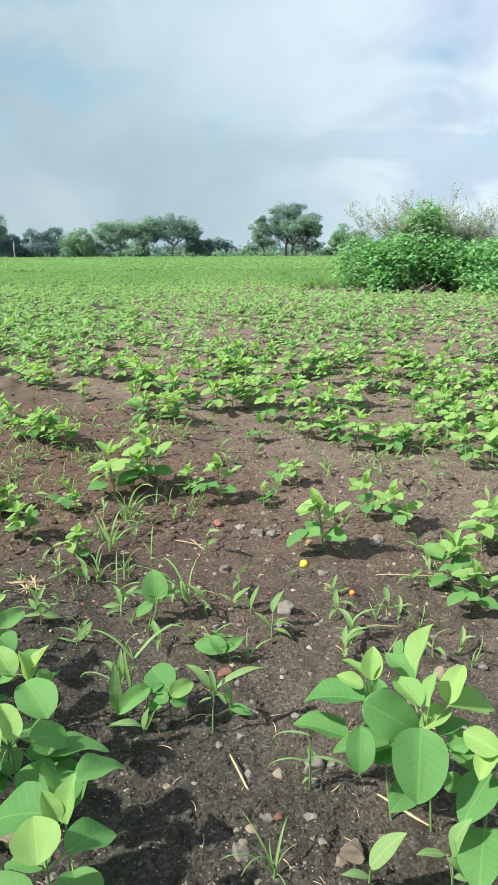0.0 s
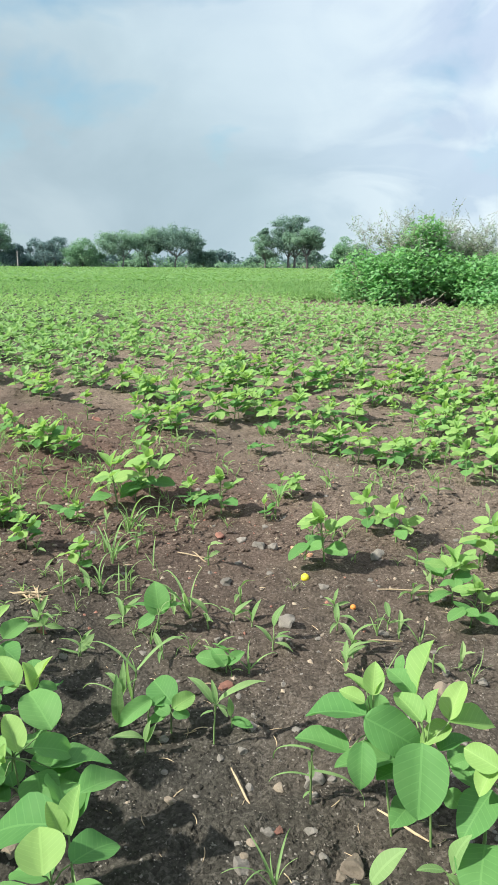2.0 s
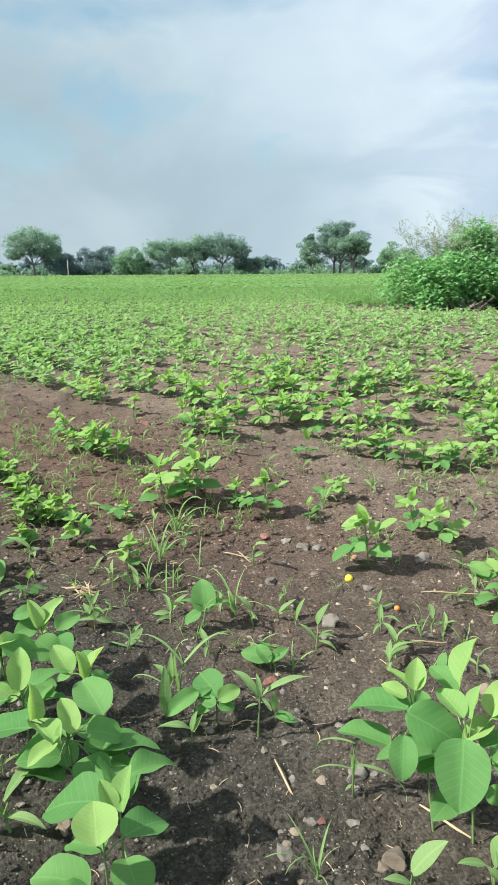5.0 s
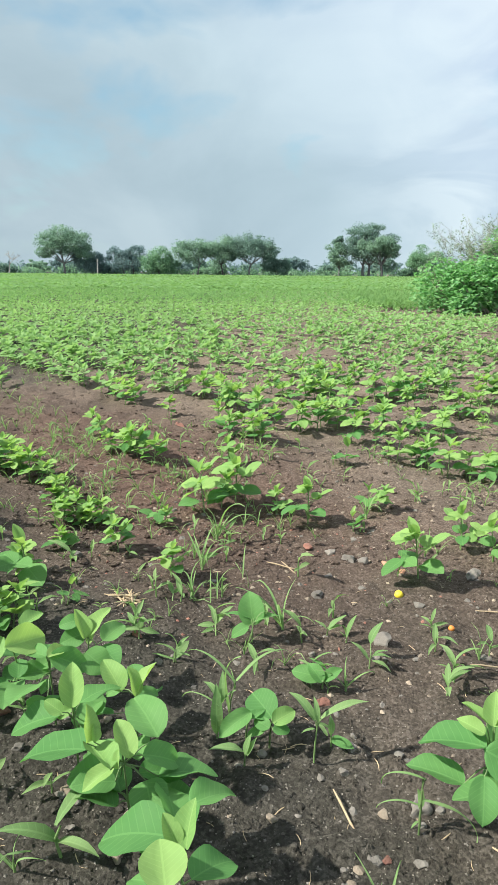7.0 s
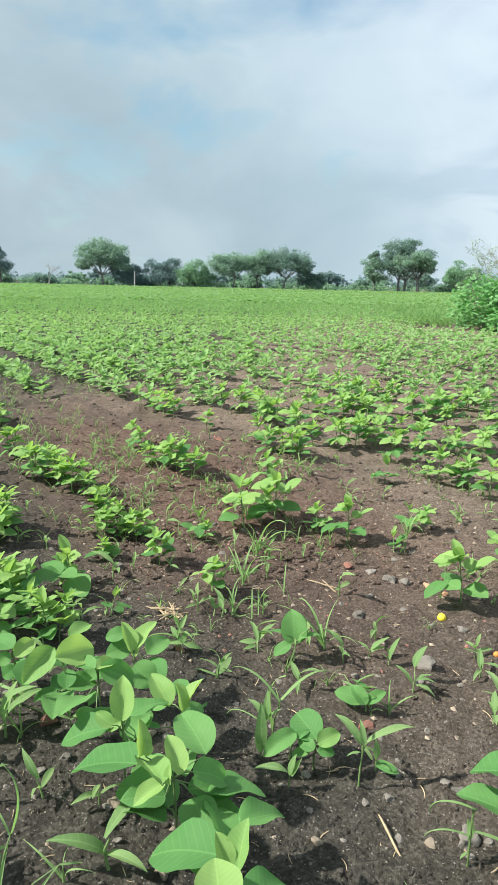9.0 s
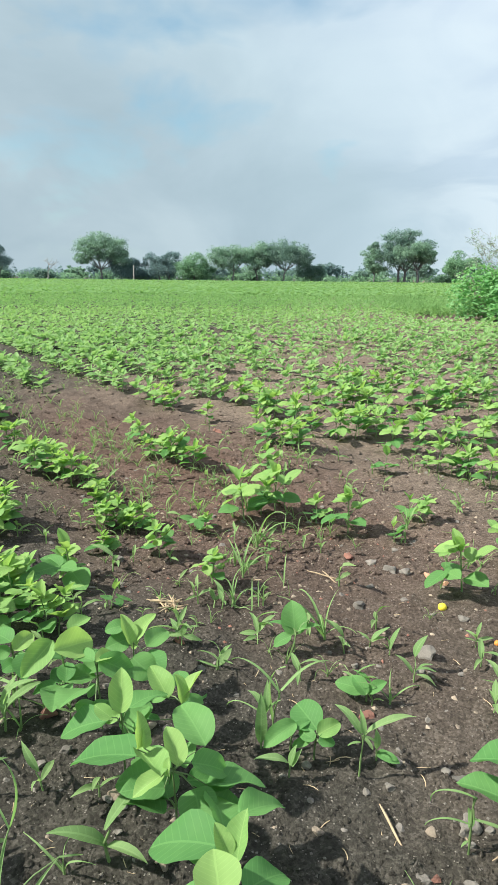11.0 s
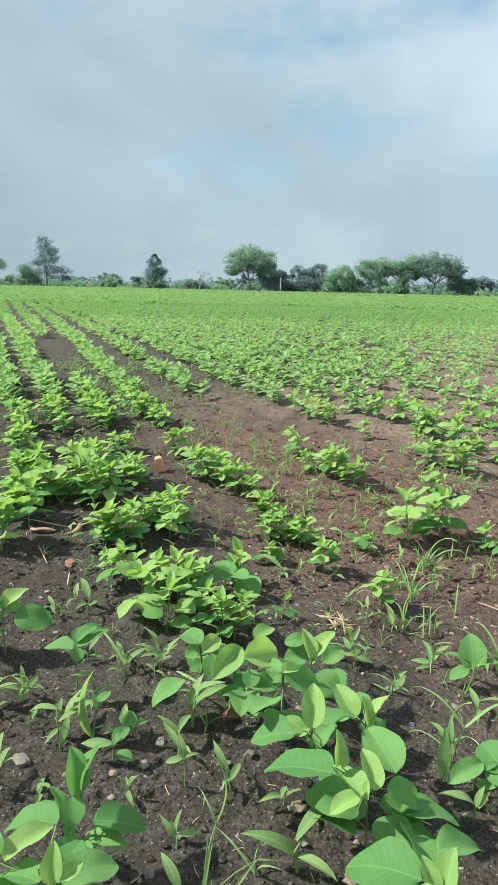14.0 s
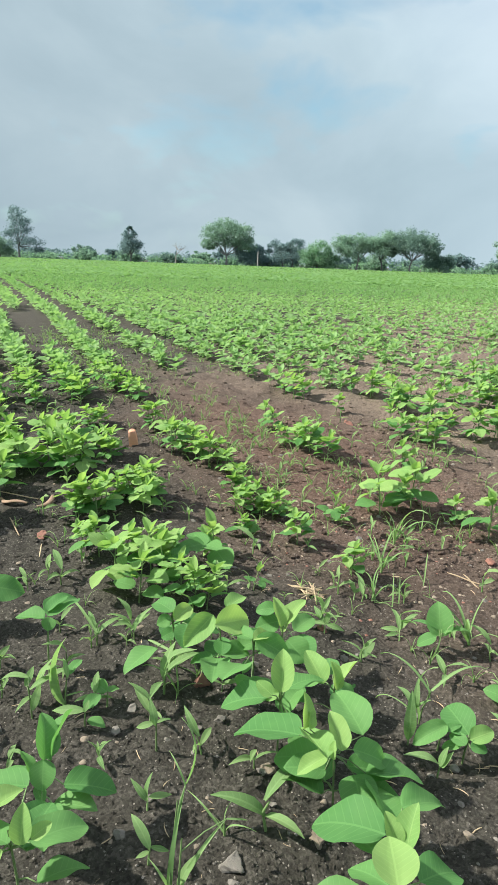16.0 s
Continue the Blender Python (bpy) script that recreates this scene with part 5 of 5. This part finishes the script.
g = np.random.default_rng(42)
b, d = np.radians(g.uniform(-26, 62, 9000)), 1.3 + 5.0 * g.uniform(0, 1, 9000) ** 1.3
clods_beyond = np.stack([-d * np.sin(b), d * np.cos(b)], -1)
scatter("soil_clods_beyond", clods_beyond, [lump(r, 0.6, 1, 0.4) for i in range(8)], (0.006, 0.027), SOIL, "loose dark clods of soil between the rows", "soil", 43)

# ---- the shrub at the field's edge ----


def leafy(r, spots, size, kind="ovate", detail=(2, 1), tilt=0.9):
    """Leaves at the given places, each turned its own way."""
    pieces = []
    for p in spots:
        v, f, u = leaf_shape(kind, detail[0], detail[1], r.uniform(0.2, 0.9), r.uniform(0.1, 0.4))
        pieces.append(((v * r.uniform(*size)) @ turn(r.uniform(-tilt, tilt * 0.6), r.uniform(-0.6, 0.6), r.uniform(0, 6.28)).T + p, f, u))
    return join(pieces)


def mound_spots(r, count, mounds):
    """Places near the skins of overlapping low mounds (x, y, z, half width, half height)."""
    spots = []
    weights = np.array([m[3] * m[3] for m in mounds])
    for i in r.choice(len(mounds), size=count, p=weights / weights.sum()):
        x, y, z, a, h = mounds[i]
        d = r.normal(0, 1, 3)
        d = d / np.linalg.norm(d)
        s = r.uniform(0.55, 1.08)
        p = np.array((x + d[0] * a * s, y + d[1] * a * s, z + d[2] * h * s))
        if p[2] > 0.02:
            spots.append(p)
    return spots


r = np.random.default_rng(41)
shrub = root("leafy_shrub", pose(2.58, 11.0, 0), "dense leafy green shrub with small white flowers at the field edge", "shrub")
mounds = [(-0.78, -0.15, 0.38, 0.46, 0.44), (-0.35, -0.4, 0.42, 0.50, 0.45), (0.1, -0.3, 0.40, 0.55, 0.48), (0.55, -0.2, 0.40, 0.55, 0.42), (1.0, -0.5, 0.36, 0.6, 0.42),
          (1.5, -0.3, 0.38, 0.65, 0.44), (0.25, 0.1, 0.88, 0.42, 0.48), (0.35, 0.05, 1.05, 0.22, 0.30), (0.0, 0.4, 0.45, 0.7, 0.40), (-0.55, -0.75, 0.12, 0.25, 0.2), (0.95, -0.95, 0.14, 0.4, 0.22), (1.15, -1.35, 0.13, 0.42, 0.2), (1.75, -1.2, 0.16, 0.5, 0.25)]
spots = [p for p in mound_spots(r, 20000, mounds) if not (0.0 < p[0] < 0.62 and p[1] < -0.3 and p[2] < 0.14)]
v, f, u = leafy(r, spots, (0.055, 0.095))
part("foliage", mesh_of("foliage", v, f, SHRUB, u), shrub)
twigs = []
for i in range(60):
    x, y, z, a, h = mounds[int(r.integers(len(mounds)))]
    tip = np.array((x + r.uniform(-a, a) * 0.8, y + r.uniform(-a, a) * 0.8, z + h * r.uniform(0.2, 0.8)))
    foot = np.array((x * 0.8, y * 0.5, -0.05))
    twigs.append(tube([foot, (foot + tip) / 2 + r.uniform(-0.1, 0.1, 3), tip], (0.014, 0.010, 0.004), 4))
v, f, u = join(twigs)
part("branch", mesh_of("branch", v, f, TWIG), shrub, "thin brown branches")

flowers = []
for p in [s for s in spots if s[2] > 0.8 or s[1] < -0.75][::70][:22]:
    for i in range(5):
        v, f, u = leaf_shape("ovate", 2, 1, 0.3, 0.2)
        flowers.append((v * 0.022 @ turn(0.5, 0, i * 1.257).T + p + np.array((0, -0.05, 0.04)), f, u))
v, f, u = join(flowers)
part("flower", mesh_of("flower", v, f, PETAL, u), shrub, "small white flowers")

r = np.random.default_rng(48)
dead = []
for i in range(34):
    foot = np.array((r.uniform(-0.28, 0.22), r.uniform(-0.1, 0.25), 0.01))
    go, up = r.uniform(-0.4, 3.5), r.uniform(0.05, 0.75)
    tip = foot + np.array((math.cos(go) * math.cos(up), -0.3 * math.sin(go), math.sin(up))) * r.uniform(0.15, 0.42)
    dead.append(tube([foot, (foot + tip) / 2 + r.normal(0, 0.02, 3), tip], (0.006, 0.005, 0.003), 4))
v, f, u = join(dead)
brush = new("brushwood", mesh_of("brushwood", v, f, TWIG))
brush.matrix_world = pose(2.66, 10.28, 0)
tagged(brush, "heap of dry pale twigs at the shrub's foot", "brushwood")

thorn = root("thorn_shrub", pose(2.80, 11.4, 0), "pale green wispy thorn shrub with bare twigs", "shrub")
r = np.random.default_rng(43)
twigs, spots = [], []


def sprout(p, d, length, thick, depth):
    q = p + d * length * 0.5 + r.normal(0, 0.03, 3)
    e = p + d * length + r.normal(0, 0.04, 3)
    twigs.append(tube([p, q, e], (thick, thick * 0.8, thick * 0.55), 4))
    if depth <= 1:
        for s in np.linspace(0.2, 1.0, 14):
            for _ in range(5):
                spots.append(p + (e - p) * s + r.normal(0, 0.016, 3))
    if depth > 0:
        for i in range(4 if depth > 1 else 3):
            turned = d + r.normal(0, 0.55, 3)
            sprout(p + (e - p) * r.uniform(0.45, 1.0), turned / np.linalg.norm(turned), length * r.uniform(0.5, 0.75), max(thick * 0.55, 0.0026), depth - 1)


for i in range(58):
    a = r.uniform(-0.55, 2.1)
    d = np.array((r.uniform(-0.45, 0.45) + a * 0.25, r.uniform(-0.3, 0.3), 1.0))
    sprout(np.array((a * 0.75, r.uniform(-0.2, 0.3), 0.0)), d / np.linalg.norm(d), r.uniform(0.63, 0.86) * (1.02 - 0.17 * abs(a + 0.05)), 0.008, 3)
v, f, u = join(twigs)
part("branch", mesh_of("branch", v, f, GREY_TWIG), thorn, "bare grey twigs")
keep = r.permutation(len(spots))[:36000]
v, f, u = leafy(r, [spots[i] for i in keep], (0.020, 0.040), "ovate", (1, 1))
part("foliage", mesh_of("foliage", v, f, DRY_SHRUB, u), thorn)

# tall grass left of the shrub
g = np.random.default_rng(45)
r = np.random.default_rng(46)
spots = np.stack([g.normal(1.25, 0.45, 330), g.uniform(11.2, 19, 330)], -1)
scatter("tall_grass", spots, [leaves_only(grass(r, (3, 1), 9)) for i in range(4)], (0.20, 0.36), SOY_FAR_SHADED, "tall light green grass beside the shrub", "grass", 47)

# ---- trees along the far edge ----


def crown_mesh(r, blobs, count, size):
    """Clumps of leaves on a crown of many small lobes, with gaps between."""
    lobes = []
    for x, y, z, a, h in blobs:
        for i in range(max(10, int(12 * a))):
            d = r.normal(0, 1, 3)
            d = d / np.linalg.norm(d) * r.uniform(0.45, 1.0)
            lobes.append((x + d[0] * a, y + d[1] * a, z + d[2] * h, r.uniform(0.34, 0.58) * min(a, 2.4), r.uniform(0.55, 0.85)))
    lobes = np.array(lobes)
    pick = r.integers(len(lobes), size=count)
    d = r.normal(0, 1, (count, 3))
    d = d / np.linalg.norm(d, axis=1)[:, None] * r.uniform(0.45, 1.03, (count, 1))
    centre = lobes[pick, :3] + d * lobes[pick, 3:4] * np.stack([np.ones(count), np.ones(count), lobes[pick, 4]], -1)
    face = d + r.normal(0, 0.45, (count, 3)) + np.array((0, 0, 0.3))
    u = np.cross(face, r.normal(0, 1, (count, 3)))
    u = u / np.linalg.norm(u, axis=1)[:, None]
    w = np.cross(face, u)
    w = w / np.linalg.norm(w, axis=1)[:, None]
    s = r.uniform(*size, (count, 1))
    verts = np.stack([centre - u * s, centre + w * s * 0.55, centre + u * s, centre - w * s * 0.55], 1).reshape(-1, 3)
    return verts, np.arange(count * 4).reshape(-1, 4)


def tree(x, y, blobs, trunks, mat, label, seed, count=2600, size=(0.080, 0.150), name="tree", thick=0.2, category="tree"):
    """A tree whose limbs reach from the trunk into each part of the crown."""
    r = np.random.default_rng(seed)
    low = 0.92 if x < -50 else 1.0
    blobs = [(bx, by, bz * low, a, h * low) for bx, by, bz, a, h in blobs]
    top = root(name, pose(x, y, -0.05), label, category)
    pieces = []
    for tx, fork in trunks:
        foot, neck = np.array((tx, 0, 0)), np.array((tx + r.uniform(-0.3, 0.3), r.uniform(-0.2, 0.2), fork))
        pieces.append(tube([foot, (foot + neck) / 2 + r.normal(0, 0.08, 3), neck], (thick * 1.25, thick, thick * 0.8), 7))
        for bx, by, bz, a, h in blobs:
            if len(trunks) > 1 and abs(bx - tx) > 2.5:
                continue
            for i in range(2):
                end = np.array((bx, by, bz)) + r.uniform(-0.6, 0.6, 3) * np.array((a, a, h))
                mid = neck + (end - neck) * 0.5 + r.normal(0, 0.2, 3)
                pieces.append(tube([neck, mid, end], (thick * 0.5, thick * 0.28, thick * 0.08), 5))
    v, f, u = join(pieces)
    part("trunk", mesh_of("trunk", v, f, BARK, smooth=True), top)
    v, f = crown_mesh(r, blobs, int(count * (3.2 if name == "tree" else 2.0)), size)
    part("crown", mesh_of("crown", v, f, mat), top)
    return top


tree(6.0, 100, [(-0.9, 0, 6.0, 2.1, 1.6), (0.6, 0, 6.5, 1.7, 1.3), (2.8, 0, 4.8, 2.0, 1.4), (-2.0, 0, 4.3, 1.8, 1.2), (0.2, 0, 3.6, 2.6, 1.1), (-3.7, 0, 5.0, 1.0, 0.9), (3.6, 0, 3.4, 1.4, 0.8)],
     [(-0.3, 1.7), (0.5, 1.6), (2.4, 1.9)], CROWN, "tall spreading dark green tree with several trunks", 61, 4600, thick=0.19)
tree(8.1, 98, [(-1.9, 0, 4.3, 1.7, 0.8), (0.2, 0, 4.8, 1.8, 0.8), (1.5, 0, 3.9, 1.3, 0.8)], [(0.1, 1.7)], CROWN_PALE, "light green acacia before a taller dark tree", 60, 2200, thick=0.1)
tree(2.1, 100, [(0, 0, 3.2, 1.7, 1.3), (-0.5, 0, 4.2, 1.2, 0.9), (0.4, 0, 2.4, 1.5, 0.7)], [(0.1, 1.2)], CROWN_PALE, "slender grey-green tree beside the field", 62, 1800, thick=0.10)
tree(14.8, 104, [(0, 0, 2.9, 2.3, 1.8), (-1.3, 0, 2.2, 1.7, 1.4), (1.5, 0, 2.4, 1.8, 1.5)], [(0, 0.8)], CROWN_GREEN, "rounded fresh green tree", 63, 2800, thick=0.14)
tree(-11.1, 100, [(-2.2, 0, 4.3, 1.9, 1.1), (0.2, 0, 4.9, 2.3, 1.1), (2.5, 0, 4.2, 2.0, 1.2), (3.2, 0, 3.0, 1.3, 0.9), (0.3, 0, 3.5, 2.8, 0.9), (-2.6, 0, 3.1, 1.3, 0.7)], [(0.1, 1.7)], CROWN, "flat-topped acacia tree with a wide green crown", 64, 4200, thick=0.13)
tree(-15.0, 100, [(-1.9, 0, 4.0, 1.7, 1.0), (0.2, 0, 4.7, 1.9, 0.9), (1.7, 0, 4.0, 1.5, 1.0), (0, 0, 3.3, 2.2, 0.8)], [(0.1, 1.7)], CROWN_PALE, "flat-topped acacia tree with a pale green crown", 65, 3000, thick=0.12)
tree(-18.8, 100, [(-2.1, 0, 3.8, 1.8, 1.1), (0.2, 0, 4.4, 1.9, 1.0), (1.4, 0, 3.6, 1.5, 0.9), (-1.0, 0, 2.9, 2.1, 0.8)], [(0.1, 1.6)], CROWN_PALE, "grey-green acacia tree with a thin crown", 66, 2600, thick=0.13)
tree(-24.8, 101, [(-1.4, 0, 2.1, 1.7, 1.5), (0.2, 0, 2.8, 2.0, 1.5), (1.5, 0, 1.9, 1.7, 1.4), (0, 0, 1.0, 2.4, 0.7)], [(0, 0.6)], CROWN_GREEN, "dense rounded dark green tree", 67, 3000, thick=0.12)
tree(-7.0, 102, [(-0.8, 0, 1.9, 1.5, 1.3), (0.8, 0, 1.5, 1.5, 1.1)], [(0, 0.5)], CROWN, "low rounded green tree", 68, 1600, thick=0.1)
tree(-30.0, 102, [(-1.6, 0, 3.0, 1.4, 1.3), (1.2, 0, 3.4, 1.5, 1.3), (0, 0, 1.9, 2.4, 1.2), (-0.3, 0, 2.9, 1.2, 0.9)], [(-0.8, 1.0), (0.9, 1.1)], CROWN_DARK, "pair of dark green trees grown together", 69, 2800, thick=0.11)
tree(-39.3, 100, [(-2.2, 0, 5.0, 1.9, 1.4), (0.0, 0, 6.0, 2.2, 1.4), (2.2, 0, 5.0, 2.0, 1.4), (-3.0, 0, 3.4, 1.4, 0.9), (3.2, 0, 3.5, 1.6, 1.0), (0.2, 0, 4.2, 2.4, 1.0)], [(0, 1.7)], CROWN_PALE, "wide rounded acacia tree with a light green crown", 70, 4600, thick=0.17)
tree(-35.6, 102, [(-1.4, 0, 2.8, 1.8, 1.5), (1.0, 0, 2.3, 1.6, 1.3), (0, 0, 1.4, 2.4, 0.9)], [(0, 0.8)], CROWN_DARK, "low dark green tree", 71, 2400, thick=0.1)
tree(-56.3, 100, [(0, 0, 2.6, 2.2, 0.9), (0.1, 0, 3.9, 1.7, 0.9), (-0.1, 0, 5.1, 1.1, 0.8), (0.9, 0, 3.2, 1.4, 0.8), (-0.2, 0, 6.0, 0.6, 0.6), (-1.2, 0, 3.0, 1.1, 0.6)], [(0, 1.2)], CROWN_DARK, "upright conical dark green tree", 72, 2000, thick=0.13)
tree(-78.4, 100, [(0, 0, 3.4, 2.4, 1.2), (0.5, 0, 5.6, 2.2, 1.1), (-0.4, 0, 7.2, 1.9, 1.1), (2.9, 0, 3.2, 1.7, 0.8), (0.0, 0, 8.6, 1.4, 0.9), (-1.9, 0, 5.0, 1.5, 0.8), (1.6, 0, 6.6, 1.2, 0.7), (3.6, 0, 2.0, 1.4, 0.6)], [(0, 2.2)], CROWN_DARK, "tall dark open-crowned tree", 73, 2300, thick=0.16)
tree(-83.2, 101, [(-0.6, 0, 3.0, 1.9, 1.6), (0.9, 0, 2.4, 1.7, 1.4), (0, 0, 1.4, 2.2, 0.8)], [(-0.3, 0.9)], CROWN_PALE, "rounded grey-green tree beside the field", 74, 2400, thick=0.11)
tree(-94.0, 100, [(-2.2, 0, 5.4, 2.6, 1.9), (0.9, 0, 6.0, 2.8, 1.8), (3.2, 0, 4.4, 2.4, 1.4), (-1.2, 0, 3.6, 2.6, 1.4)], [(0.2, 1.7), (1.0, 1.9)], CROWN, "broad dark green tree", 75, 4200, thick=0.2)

# the bare tree and the pale pole
r = np.random.default_rng(81)
bare = root("bare_tree", pose(-48.2, 100, -0.05), "dead bare grey tree", "tree")
pieces = []


def fork(p, d, length, thick, depth):
    e = p + d * length + r.normal(0, 0.06, 3)
    pieces.append(tube([p, (p + e) / 2 + r.normal(0, 0.06, 3), e], (thick, thick * 0.8, thick * 0.6), 5))
    if depth:
        for i in range(3):
            turned = d + r.normal(0, 0.45, 3)
            fork(e, turned / np.linalg.norm(turned), length * 0.68, thick * 0.55, depth - 1)


fork(np.zeros(3), np.array((0.05, 0, 1.0)), 1.5, 0.11, 3)
v, f, u = join(pieces)
part("branch", mesh_of("branch", v, f, GREY_TWIG), bare)
v, f = tube([(0, 0, -0.1), (0, 0, 1.2), (0.02, 0, 2.35)], (0.075, 0.07, 0.065), 8)
post = new("pole", mesh_of("pole", v, f, POLE, smooth=True))
post.matrix_world = pose(-33.4, 98, 0)
tagged(post, "pale upright wooden pole at the field edge", "pole")

# scrub and low trees that close the far edge
r = np.random.default_rng(83)
for i in range(44):
    x = -112 + i * 3.4 + r.uniform(-1.2, 1.2)
    tall = r.uniform(1.2, 2.2) + (1.2 if i % 4 == 0 else 0)
    blobs = [(r.uniform(-1.6, 1.6), 0, tall * r.uniform(0.35, 0.7), r.uniform(0.8, 1.7), tall * 0.5) for q in range(3)]
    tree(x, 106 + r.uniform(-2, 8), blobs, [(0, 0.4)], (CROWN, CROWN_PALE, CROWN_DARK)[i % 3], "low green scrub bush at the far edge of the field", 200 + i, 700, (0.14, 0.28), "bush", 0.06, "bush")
r = np.random.default_rng(84)
blobs = [(-125 + i * 1.6, r.uniform(-2, 2), r.uniform(0.3, 0.7), 1.5, r.uniform(0.4, 0.8)) for i in range(105)]
v, f = crown_mesh(r, blobs, 9000, (0.14, 0.28))
belt = new("hedge", mesh_of("hedge", v + np.array((0, 105, 0)), f, CROWN_GREEN))
tagged(belt, "low green hedge of weeds along the far field edge", "hedge", kind="stuff")
blobs = [(-170 + i * 4.0, r.uniform(-6, 6), r.uniform(0.8, 2.2), r.uniform(2.5, 4.0), r.uniform(0.8, 1.8)) for i in range(75)]
v, f = crown_mesh(r, blobs, 9000, (0.3, 0.6))
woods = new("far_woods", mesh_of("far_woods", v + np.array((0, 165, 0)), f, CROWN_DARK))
tagged(woods, "hazy line of distant trees", "trees", kind="stuff")
